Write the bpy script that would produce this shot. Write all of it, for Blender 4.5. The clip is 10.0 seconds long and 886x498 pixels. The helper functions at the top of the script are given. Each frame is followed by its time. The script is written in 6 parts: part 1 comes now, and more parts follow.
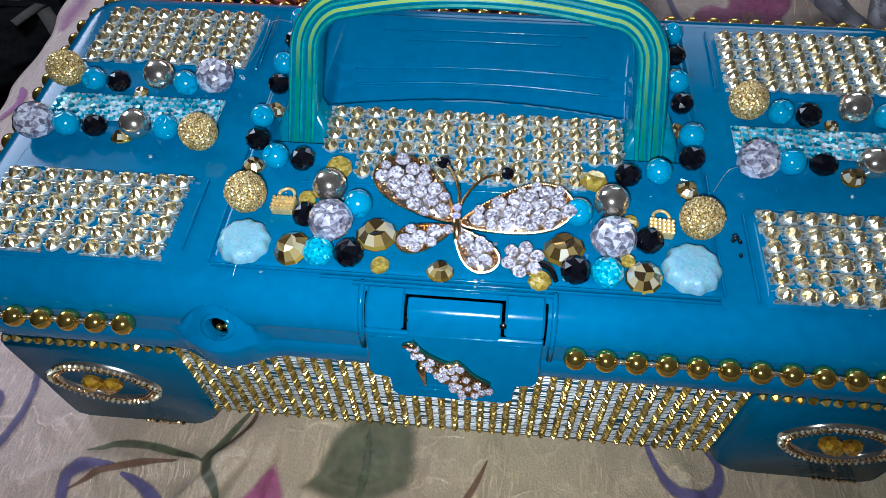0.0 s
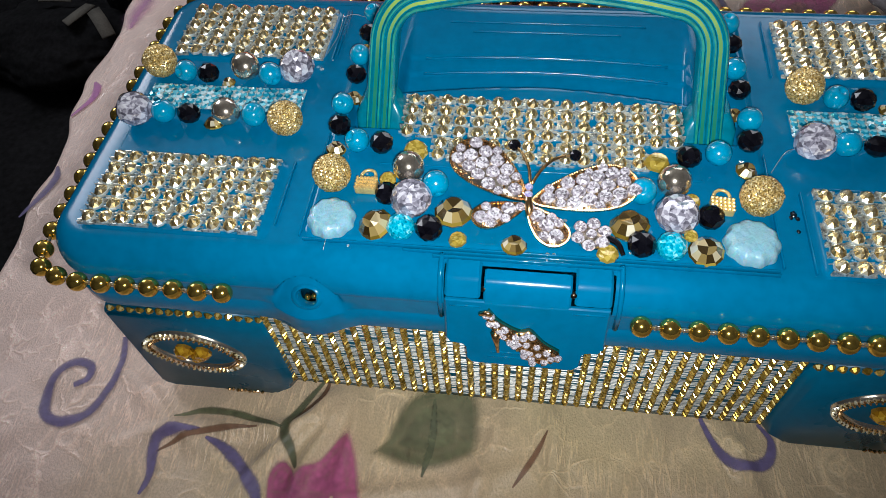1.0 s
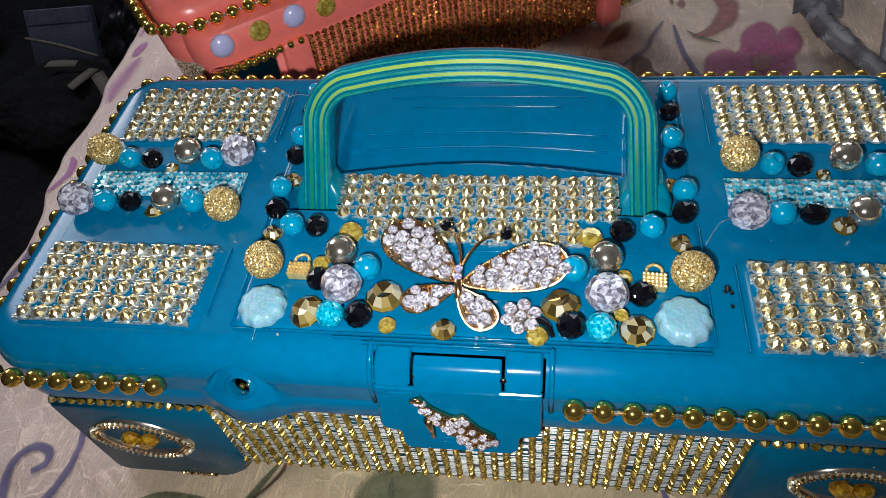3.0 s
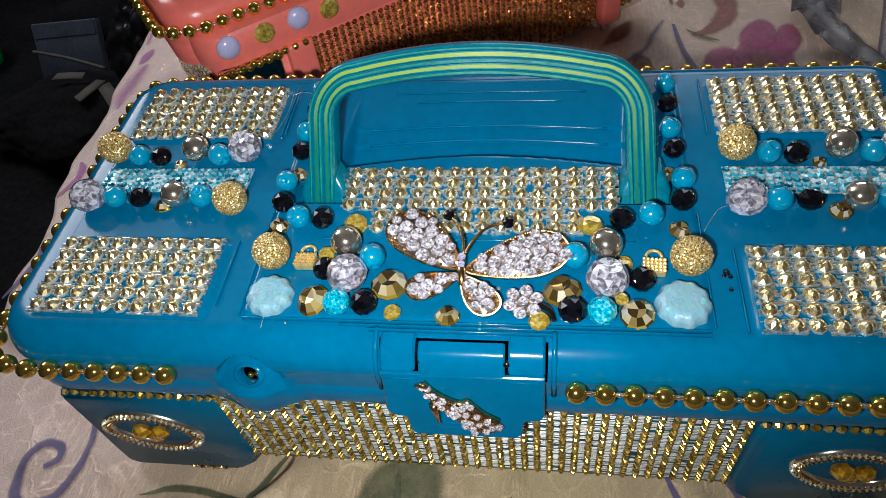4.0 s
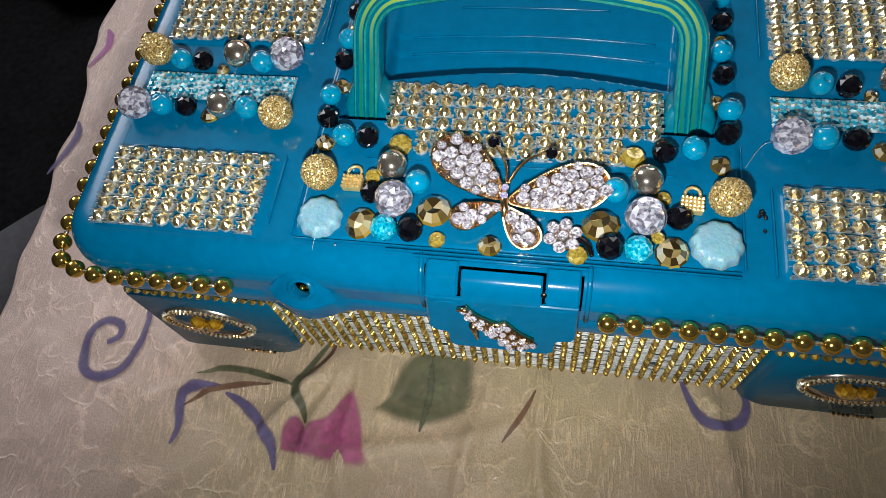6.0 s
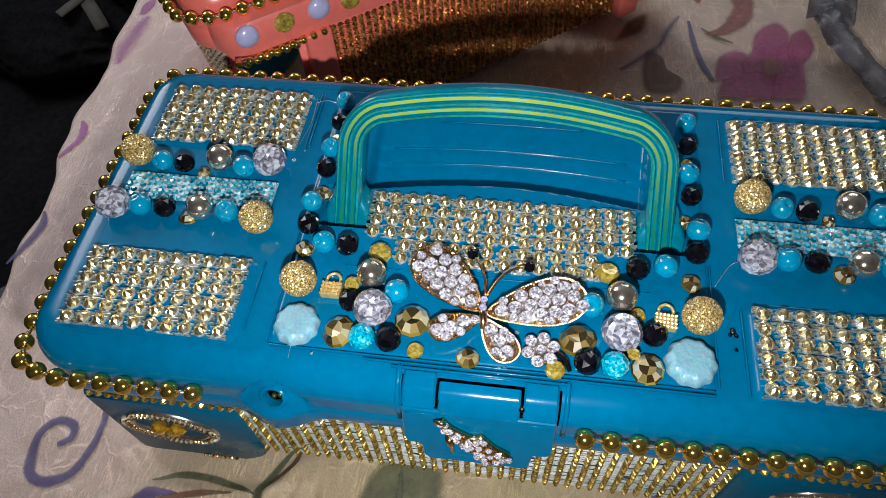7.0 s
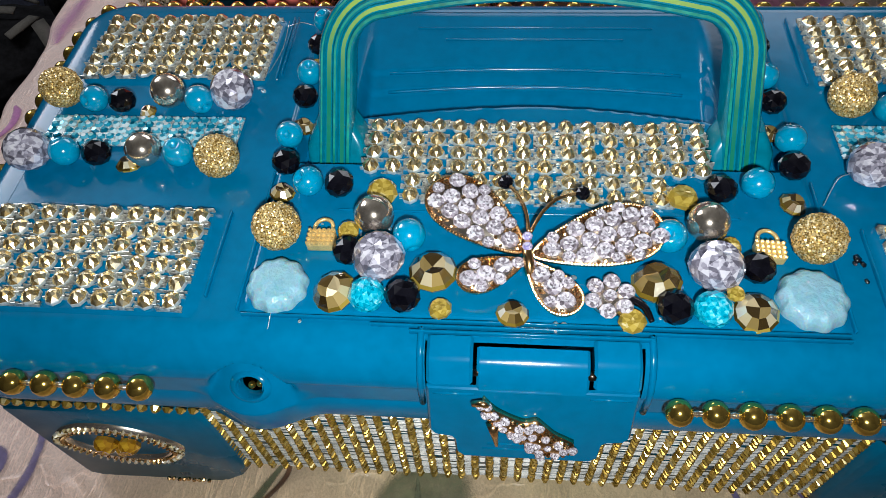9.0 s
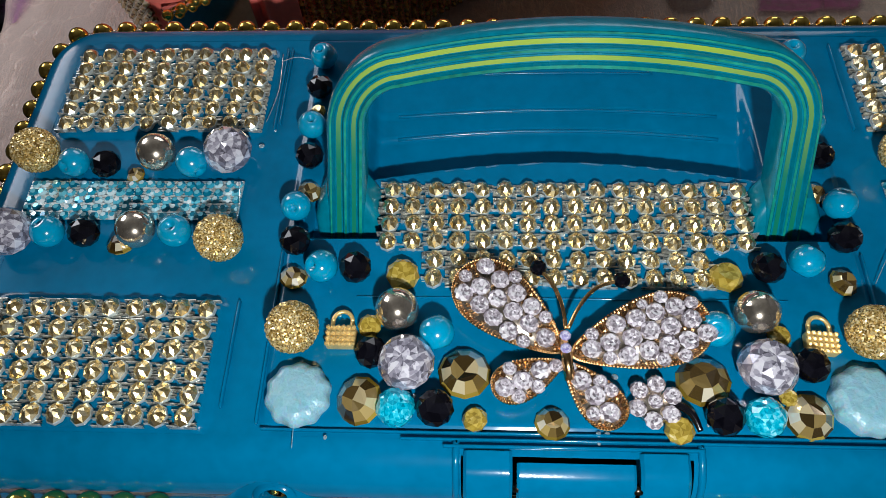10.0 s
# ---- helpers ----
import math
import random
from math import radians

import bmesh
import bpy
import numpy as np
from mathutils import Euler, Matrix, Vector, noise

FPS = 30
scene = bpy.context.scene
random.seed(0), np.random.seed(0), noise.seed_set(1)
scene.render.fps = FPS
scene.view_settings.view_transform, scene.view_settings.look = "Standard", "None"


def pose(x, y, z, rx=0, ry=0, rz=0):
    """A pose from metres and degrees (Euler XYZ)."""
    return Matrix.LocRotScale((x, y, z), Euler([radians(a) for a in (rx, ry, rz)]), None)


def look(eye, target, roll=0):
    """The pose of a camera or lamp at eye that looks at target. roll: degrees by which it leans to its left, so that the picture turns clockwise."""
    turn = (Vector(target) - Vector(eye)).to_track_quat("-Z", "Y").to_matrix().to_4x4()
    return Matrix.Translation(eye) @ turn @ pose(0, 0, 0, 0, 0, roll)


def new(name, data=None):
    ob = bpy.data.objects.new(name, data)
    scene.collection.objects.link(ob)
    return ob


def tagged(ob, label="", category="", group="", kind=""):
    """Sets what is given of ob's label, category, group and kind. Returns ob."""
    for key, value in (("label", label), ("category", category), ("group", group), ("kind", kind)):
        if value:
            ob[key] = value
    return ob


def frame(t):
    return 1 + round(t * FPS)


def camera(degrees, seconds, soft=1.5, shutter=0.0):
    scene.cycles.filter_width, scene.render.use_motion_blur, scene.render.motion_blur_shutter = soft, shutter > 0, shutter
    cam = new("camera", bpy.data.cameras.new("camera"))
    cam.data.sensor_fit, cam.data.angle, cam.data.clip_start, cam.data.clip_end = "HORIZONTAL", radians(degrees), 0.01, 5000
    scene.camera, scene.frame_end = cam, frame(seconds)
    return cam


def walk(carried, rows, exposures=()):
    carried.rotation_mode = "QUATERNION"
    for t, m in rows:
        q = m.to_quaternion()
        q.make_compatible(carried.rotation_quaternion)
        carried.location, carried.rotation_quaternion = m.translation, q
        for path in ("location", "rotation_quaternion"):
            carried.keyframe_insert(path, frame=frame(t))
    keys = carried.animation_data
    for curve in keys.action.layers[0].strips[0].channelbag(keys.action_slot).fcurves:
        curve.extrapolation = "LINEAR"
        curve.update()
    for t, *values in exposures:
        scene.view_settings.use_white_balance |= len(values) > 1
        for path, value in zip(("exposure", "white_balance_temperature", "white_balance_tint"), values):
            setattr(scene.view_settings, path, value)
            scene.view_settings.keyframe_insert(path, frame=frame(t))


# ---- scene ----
cam = camera(64.3, 10.0, 0.7)
PATH = [
    (0, (0.00853, -0.14571, 0.22034), (-0.01072, 0.00177, 0.01940), -2.23),
    (0.5, (0.01138, -0.14837, 0.22687), (-0.01297, 0.00076, 0.02770), -3.56),
    (1, (-0.00102, -0.15908, 0.22824), (-0.03088, -0.01373, 0.02704), -5.40),
    (1.5, (-0.00131, -0.15031, 0.23107), (-0.03376, 0.00117, 0.03486), -7.29),
    (2, (0.01193, -0.15029, 0.22826), (-0.02261, 0.00030, 0.03171), -8.05),
    (2.5, (0.01899, -0.14737, 0.22827), (-0.01602, 0.00445, 0.03276), -8.77),
    (2.7, (0.01986, -0.14499, 0.23002), (-0.01487, 0.00868, 0.03591), -8.27),
    (3.8, (0.02008, -0.15338, 0.23358), (-0.01893, 0.00453, 0.04373), -9.67),
    (4, (0.02126, -0.15298, 0.23161), (-0.01643, 0.00520, 0.04172), -9.45),
    (4.5, (0.02177, -0.15542, 0.23078), (-0.01737, -0.00143, 0.03776), -9.90),
    (5, (0.01800, -0.16275, 0.26538), (-0.02428, -0.00959, 0.07237), -8.71),
    (5.2, (0.02380, -0.16236, 0.25348), (-0.02497, -0.02449, 0.05071), -12.40),
    (6.3, (0.00938, -0.13001, 0.25177), (-0.02610, -0.02031, 0.02994), -11.09),
    (6.5, (0.00778, -0.12880, 0.25149), (-0.02269, -0.01013, 0.03357), -7.33),
    (6.7, (0.00843, -0.13055, 0.25149), (-0.01622, 0.00578, 0.04338), -2.35),
    (7, (0.00776, -0.13419, 0.25672), (-0.02062, 0.00472, 0.05081), -4.48),
    (7.5, (-0.00615, -0.14074, 0.24994), (-0.03381, 0.00393, 0.04793), -4.24),
    (7.8, (-0.00798, -0.14676, 0.24730), (-0.03858, 0.01955, 0.06317), -2.35),
    (8, (-0.00639, -0.15586, 0.23533), (-0.03633, 0.02352, 0.06379), -1.05),
    (8.5, (0.00173, -0.16038, 0.22197), (-0.02655, 0.01813, 0.04923), -2.36),
    (8.7, (0.00382, -0.15809, 0.22442), (-0.02397, 0.01961, 0.05077), -2.64),
    (9, (-0.00739, -0.12472, 0.20502), (-0.02763, 0.02174, 0.00344), -4.71),
    (9.5, (-0.02324, -0.09969, 0.19904), (-0.04334, 0.03719, -0.00919), -5.19),
    (10, (-0.01863, -0.08781, 0.21569), (-0.03123, 0.03310, -0.00276), -4.79),
]
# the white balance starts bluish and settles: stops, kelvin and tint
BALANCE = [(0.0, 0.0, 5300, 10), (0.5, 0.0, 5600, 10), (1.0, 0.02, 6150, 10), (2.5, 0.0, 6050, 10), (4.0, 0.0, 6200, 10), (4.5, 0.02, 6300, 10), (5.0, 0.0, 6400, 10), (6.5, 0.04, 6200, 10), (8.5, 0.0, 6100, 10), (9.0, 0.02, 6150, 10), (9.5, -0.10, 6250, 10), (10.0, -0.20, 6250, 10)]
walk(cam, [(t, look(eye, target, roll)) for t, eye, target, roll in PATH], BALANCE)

# ---- world and lights ----
world = bpy.data.worlds.new("world")
scene.world = world
world.use_nodes = True
world.node_tree.nodes["Background"].inputs["Color"].default_value = (0.5, 0.55, 0.65, 1)
world.node_tree.nodes["Background"].inputs["Strength"].default_value = 0.02
scene.view_settings.exposure = 0.0

# the phone's torch, held beside the lens
torch = bpy.data.lights.new("torch", "SPOT")
torch.energy, torch.shadow_soft_size, torch.color = 2.38, 0.005, (0.97, 0.97, 0.96)
torch_ob = new("torch", torch)
torch.spot_size, torch.spot_blend = radians(118), 1.0
torch_ob.matrix_world = look((0.003, -0.161, 0.222), (-0.045, 0.190, 0.0))
# grey daylight for two unseen windows, assumed from reflections; it also fills the room
for name, where, w, h, watts in (("assumed_window_light_west", (-1.56, 1.22, 1.19), 1.00, 0.96, 22.0), ("assumed_window_light_north", (0.40, 1.86, 1.10), 1.30, 0.76, 8.5)):
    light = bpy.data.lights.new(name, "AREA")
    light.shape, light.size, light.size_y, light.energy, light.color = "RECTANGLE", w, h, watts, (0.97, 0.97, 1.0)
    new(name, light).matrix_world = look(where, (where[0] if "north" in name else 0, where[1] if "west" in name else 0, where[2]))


# ---- materials ----
def shader(name, color, rough=0.5, metal=0.0, coat=0.0, spec=0.5, vary=0.12, scale=60.0, bump=0.0, bump_scale=400.0, rough_vary=0.08, **more):
    """A Principled material with two scales of variation in colour and gloss, and fine relief."""
    m = bpy.data.materials.new(name)
    m.use_nodes = True
    t = m.node_tree
    b = t.nodes["Principled BSDF"]
    co = t.nodes.new("ShaderNodeTexCoord")
    n1, n2 = t.nodes.new("ShaderNodeTexNoise"), t.nodes.new("ShaderNodeTexNoise")
    n1.inputs["Scale"].default_value, n1.inputs["Detail"].default_value = scale, 4
    n2.inputs["Scale"].default_value, n2.inputs["Detail"].default_value = scale * 9, 3
    for n in (n1, n2):
        t.links.new(co.outputs["Object"], n.inputs["Vector"])
    add = t.nodes.new("ShaderNodeMath")
    add.operation = "ADD"
    t.links.new(n1.outputs["Fac"], add.inputs[0])
    t.links.new(n2.outputs["Fac"], add.inputs[1])
    ramp = t.nodes.new("ShaderNodeMapRange")
    ramp.inputs["From Min"].default_value, ramp.inputs["From Max"].default_value = 0.7, 1.3
    ramp.inputs["To Min"].default_value, ramp.inputs["To Max"].default_value = 1 - vary, 1 + vary
    t.links.new(add.outputs[0], ramp.inputs["Value"])
    mul = t.nodes.new("ShaderNodeVectorMath")
    mul.operation = "SCALE"
    mul.inputs[0].default_value = color
    t.links.new(ramp.outputs[0], mul.inputs["Scale"])
    t.links.new(mul.outputs[0], b.inputs["Base Color"])
    rr = t.nodes.new("ShaderNodeMapRange")
    rr.inputs["From Min"].default_value, rr.inputs["From Max"].default_value = 0.3, 0.7
    rr.inputs["To Min"].default_value, rr.inputs["To Max"].default_value = max(0.02, rough - rough_vary), rough + rough_vary
    t.links.new(n1.outputs["Fac"], rr.inputs["Value"])
    t.links.new(rr.outputs[0], b.inputs["Roughness"])
    b.inputs["Metallic"].default_value = metal
    b.inputs["Coat Weight"].default_value = coat
    b.inputs["Coat Roughness"].default_value = 0.06
    b.inputs["Specular IOR Level"].default_value = spec
    for key, value in more.items():
        b.inputs[key.replace("_", " ").title()].default_value = value
    if bump:
        n3, bp = t.nodes.new("ShaderNodeTexNoise"), t.nodes.new("ShaderNodeBump")
        n3.inputs["Scale"].default_value, n3.inputs["Detail"].default_value = bump_scale, 3
        bp.inputs["Strength"].default_value, bp.inputs["Distance"].default_value = bump, 0.001
        t.links.new(co.outputs["Object"], n3.inputs["Vector"])
        t.links.new(n3.outputs["Fac"], bp.inputs["Height"])
        t.links.new(bp.outputs["Normal"], b.inputs["Normal"])
    return m


FACETED = set()


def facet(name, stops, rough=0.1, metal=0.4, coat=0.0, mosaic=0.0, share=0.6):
    """Cut stones: every facet has its own tone, which paints its sparkle and reflections into the base colour from the
    ramp; stops: (place, colour).
    mosaic: the far facets seen through the near ones, painted as coloured cells of that many to a metre."""
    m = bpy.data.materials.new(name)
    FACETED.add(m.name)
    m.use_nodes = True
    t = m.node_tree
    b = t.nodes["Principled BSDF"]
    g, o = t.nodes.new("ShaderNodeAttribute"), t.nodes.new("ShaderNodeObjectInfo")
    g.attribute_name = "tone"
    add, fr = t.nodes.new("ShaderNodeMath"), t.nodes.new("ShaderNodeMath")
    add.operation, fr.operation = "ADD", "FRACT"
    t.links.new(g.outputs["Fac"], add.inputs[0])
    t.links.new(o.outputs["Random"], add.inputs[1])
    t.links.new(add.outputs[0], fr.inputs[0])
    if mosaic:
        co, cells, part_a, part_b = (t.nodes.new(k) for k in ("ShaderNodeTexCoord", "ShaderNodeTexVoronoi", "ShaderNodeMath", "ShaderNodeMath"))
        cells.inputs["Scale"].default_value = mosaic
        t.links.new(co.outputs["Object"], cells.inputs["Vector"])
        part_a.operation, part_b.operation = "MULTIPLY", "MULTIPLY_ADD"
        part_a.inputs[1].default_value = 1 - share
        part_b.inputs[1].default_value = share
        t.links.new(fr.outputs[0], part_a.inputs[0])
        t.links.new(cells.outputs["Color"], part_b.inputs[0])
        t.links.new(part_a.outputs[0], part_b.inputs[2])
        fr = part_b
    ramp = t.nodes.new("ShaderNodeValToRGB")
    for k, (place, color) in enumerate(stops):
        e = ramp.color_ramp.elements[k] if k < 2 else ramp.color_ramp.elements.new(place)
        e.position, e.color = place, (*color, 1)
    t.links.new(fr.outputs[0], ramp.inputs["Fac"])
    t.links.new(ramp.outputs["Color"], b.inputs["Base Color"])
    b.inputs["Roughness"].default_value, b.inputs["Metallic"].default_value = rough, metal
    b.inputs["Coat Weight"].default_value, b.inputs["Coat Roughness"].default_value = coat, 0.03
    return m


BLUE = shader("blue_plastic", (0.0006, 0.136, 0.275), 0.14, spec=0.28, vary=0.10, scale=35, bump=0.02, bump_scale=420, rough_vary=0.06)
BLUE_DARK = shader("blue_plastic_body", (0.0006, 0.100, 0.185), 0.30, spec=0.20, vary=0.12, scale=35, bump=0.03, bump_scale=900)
HANDLE = shader("teal_plastic", (0.0012, 0.165, 0.235), 0.22, vary=0.18, scale=50, bump=0.04, bump_scale=900)
CORAL = shader("coral_plastic", (0.84, 0.180, 0.140), 0.33, vary=0.08, scale=30, bump=0.05, bump_scale=900)


def stripe_paint():
    m = shader("worn_stripe_paint", (0.30, 0.42, 0.02), 0.35, vary=0.3, scale=80, bump=0.1)
    t = m.node_tree
    b = t.nodes["Principled BSDF"]
    co, sep, no, add, ramp = (t.nodes.new(k) for k in ("ShaderNodeTexCoord", "ShaderNodeSeparateXYZ", "ShaderNodeTexNoise", "ShaderNodeMath", "ShaderNodeValToRGB"))
    no.inputs["Scale"].default_value = 55
    t.links.new(co.outputs["Object"], sep.inputs[0])
    t.links.new(co.outputs["Object"], no.inputs["Vector"])
    add.operation = "MULTIPLY_ADD"
    add.inputs[1].default_value = 0.018
    t.links.new(no.outputs["Fac"], add.inputs[0])
    t.links.new(sep.outputs["Z"], add.inputs[2])
    mr = t.nodes.new("ShaderNodeMapRange")
    mr.inputs["From Min"].default_value, mr.inputs["From Max"].default_value = 0.103, 0.130
    t.links.new(add.outputs[0], mr.inputs["Value"])
    for e, (q, c) in zip((ramp.color_ramp.elements[0], ramp.color_ramp.elements[1]), ((0.0, (0.003, 0.17, 0.10, 1)), (1.0, (0.31, 0.43, 0.03, 1)))):
        e.position, e.color = q, c
    t.links.new(mr.outputs[0], ramp.inputs["Fac"])
    t.links.new(ramp.outputs["Color"], b.inputs["Base Color"])
    return m


STRIPE = stripe_paint()
STRIPE_GREEN = shader("green_paint", (0.004, 0.21, 0.15), 0.35, vary=0.4, scale=70, bump=0.1)
GOLD = shader("polished_gold", (0.84, 0.57, 0.12), 0.135, 0.97, vary=0.15, scale=200, rough_vary=0.05)
PALE_GOLD = shader("champagne_metal", (0.86, 0.76, 0.62), 0.16, 0.95, vary=0.2, scale=150, rough_vary=0.06)
ROSE_GOLD = shader("rose_gold", (0.80, 0.50, 0.22), 0.22, 1.0, vary=0.2, scale=300)
SILVER = shader("silver_thread", (0.62, 0.68, 0.66), 0.30, 0.6, vary=0.3, scale=300)
LINK = shader("silver_mesh_link", (0.66, 0.65, 0.58), 0.34, 0.8, vary=0.7, scale=900, rough_vary=0.15)
DULL_SILVER = shader("dull_silver_thread", (0.44, 0.44, 0.40), 0.42, 0.3, vary=0.5, scale=300)
PADLOCK = shader("charm_gold", (0.86, 0.62, 0.24), 0.34, 0.6, vary=0.2, scale=400)
DARK_METAL = shader("dark_bronze", (0.09, 0.07, 0.05), 0.3, 1.0, vary=0.3, scale=300)
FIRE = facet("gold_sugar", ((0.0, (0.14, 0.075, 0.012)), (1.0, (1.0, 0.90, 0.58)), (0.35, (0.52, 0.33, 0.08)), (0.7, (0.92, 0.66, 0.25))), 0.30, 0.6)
PEARL = shader("turquoise_pearl", (0.0004, 0.27, 0.46), 0.14, coat=1.0, vary=0.1, scale=120, spec=0.8)
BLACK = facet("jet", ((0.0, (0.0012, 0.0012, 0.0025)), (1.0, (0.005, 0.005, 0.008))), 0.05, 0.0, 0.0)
JET = shader("jet_knob", (0.004, 0.004, 0.006), 0.12, coat=1.0)
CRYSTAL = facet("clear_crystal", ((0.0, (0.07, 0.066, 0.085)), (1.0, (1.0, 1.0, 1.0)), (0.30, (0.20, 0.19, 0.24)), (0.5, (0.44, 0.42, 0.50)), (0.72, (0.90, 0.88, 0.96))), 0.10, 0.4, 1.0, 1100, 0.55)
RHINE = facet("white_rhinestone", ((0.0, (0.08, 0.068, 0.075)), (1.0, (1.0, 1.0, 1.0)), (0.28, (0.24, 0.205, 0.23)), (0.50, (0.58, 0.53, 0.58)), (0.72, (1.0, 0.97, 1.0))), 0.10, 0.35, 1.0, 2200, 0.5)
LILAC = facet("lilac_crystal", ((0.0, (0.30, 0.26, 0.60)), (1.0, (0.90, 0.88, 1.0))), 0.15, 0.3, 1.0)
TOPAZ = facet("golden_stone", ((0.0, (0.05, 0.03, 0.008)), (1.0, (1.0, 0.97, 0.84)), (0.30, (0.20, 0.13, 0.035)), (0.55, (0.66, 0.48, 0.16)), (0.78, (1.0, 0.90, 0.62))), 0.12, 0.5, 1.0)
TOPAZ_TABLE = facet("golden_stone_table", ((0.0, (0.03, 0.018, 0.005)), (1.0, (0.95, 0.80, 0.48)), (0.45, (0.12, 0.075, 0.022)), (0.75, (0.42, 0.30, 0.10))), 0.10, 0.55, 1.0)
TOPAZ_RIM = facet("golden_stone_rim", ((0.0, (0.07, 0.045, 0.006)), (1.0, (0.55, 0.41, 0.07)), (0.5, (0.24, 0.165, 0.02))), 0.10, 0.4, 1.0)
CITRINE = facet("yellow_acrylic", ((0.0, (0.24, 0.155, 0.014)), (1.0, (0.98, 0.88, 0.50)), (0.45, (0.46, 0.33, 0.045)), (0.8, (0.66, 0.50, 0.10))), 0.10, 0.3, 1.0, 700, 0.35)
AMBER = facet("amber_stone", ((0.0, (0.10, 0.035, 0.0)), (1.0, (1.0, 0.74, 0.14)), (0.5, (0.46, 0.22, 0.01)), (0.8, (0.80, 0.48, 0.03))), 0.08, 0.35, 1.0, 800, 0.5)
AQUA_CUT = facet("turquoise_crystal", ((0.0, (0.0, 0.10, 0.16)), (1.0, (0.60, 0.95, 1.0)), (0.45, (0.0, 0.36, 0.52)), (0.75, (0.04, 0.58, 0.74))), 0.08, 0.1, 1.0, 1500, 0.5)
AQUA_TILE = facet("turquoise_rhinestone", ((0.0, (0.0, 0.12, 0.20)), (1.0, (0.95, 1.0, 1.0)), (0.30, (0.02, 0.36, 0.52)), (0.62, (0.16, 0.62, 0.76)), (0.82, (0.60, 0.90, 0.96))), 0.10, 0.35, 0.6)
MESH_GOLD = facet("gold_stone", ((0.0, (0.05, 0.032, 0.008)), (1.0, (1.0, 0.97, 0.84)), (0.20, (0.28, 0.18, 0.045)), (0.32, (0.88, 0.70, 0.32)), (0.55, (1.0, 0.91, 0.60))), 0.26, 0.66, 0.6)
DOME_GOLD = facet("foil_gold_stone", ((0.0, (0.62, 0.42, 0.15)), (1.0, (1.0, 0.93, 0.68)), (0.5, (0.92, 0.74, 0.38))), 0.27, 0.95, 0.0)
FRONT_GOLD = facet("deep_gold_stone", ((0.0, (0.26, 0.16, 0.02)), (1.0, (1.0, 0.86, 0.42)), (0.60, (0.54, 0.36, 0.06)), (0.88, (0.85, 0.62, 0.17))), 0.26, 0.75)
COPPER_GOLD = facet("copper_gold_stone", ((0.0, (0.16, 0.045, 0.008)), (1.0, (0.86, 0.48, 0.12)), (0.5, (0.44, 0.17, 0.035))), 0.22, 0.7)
PALE_FLOWER = shader("aqua_resin", (0.24, 0.45, 0.53), 0.30, coat=0.2, vary=0.08, scale=200, bump=0.35, bump_scale=900, Subsurface_Weight=0.5, Subsurface_Scale=0.004)
OPAL = shader("lilac_opal", (0.50, 0.48, 0.72), 0.2, coat=0.8, vary=0.15, scale=200)
GLUE = shader("dried_glue", (0.55, 0.75, 0.80), 0.15, coat=1.0, Transmission_Weight=0.7)
BAG = shader("black_bag_film", (0.010, 0.010, 0.012), 0.34, spec=0.5, vary=0.4, scale=12, bump=0.6, bump_scale=40)
GREY_CLOTH = shader("grey_fabric", (0.012, 0.012, 0.013), 0.95, spec=0.1, vary=0.5, scale=14, bump=0.6, bump_scale=90)
CARD = shader("grey_card", (0.10, 0.10, 0.11), 0.8, vary=0.2, scale=20)
GREEN = shader("green_tub_plastic", (0.0, 0.62, 0.10), 0.2, coat=0.6, vary=0.2, scale=25)
def film_material():
    m = shader("clear_package_film", (0.15, 0.145, 0.17), 0.30, spec=0.5, vary=0.3, scale=120, bump=0.2, bump_scale=700, Transmission_Weight=0.4)
    t = m.node_tree
    mix, clear = t.nodes.new("ShaderNodeMixShader"), t.nodes.new("ShaderNodeBsdfTransparent")
    mix.inputs["Fac"].default_value = 0.6
    t.links.new(clear.outputs[0], mix.inputs[1])
    t.links.new(t.nodes["Principled BSDF"].outputs[0], mix.inputs[2])
    t.links.new(mix.outputs[0], t.nodes["Material Output"].inputs["Surface"])
    return m


FILM = film_material()
GLINT_WHITE = shader("white_glint_plastic", (0.72, 0.72, 0.76), 0.12, spec=0.8, coat=1.0, vary=0.1, scale=90)
MIRROR = shader("mirror_tile", (0.75, 0.77, 0.78), 0.06, 1.0, vary=0.1, scale=60, rough_vary=0.03)
SLATE = shader("slate_card", (0.085, 0.095, 0.14), 0.6, vary=0.3, scale=18)
TOWEL = shader("green_towel_cloth", (0.014, 0.055, 0.020), 0.95, vary=0.4, scale=30, bump=0.6, bump_scale=150)
STRAP = shader("beige_strap", (0.13, 0.12, 0.10), 0.9, vary=0.3, scale=40, bump=0.4, bump_scale=500)
FLOOR = shader("dark_carpet", (0.013, 0.013, 0.014), 0.95, spec=0.1, vary=0.5, scale=10, bump=0.6, bump_scale=200)
WALL = shader("wall_paint", (0.14, 0.14, 0.15), 0.9, vary=0.08, scale=3, bump=0.1, bump_scale=60)
WHITE = shader("ceiling_paint", (0.22, 0.22, 0.21), 0.9, vary=0.05, scale=3)


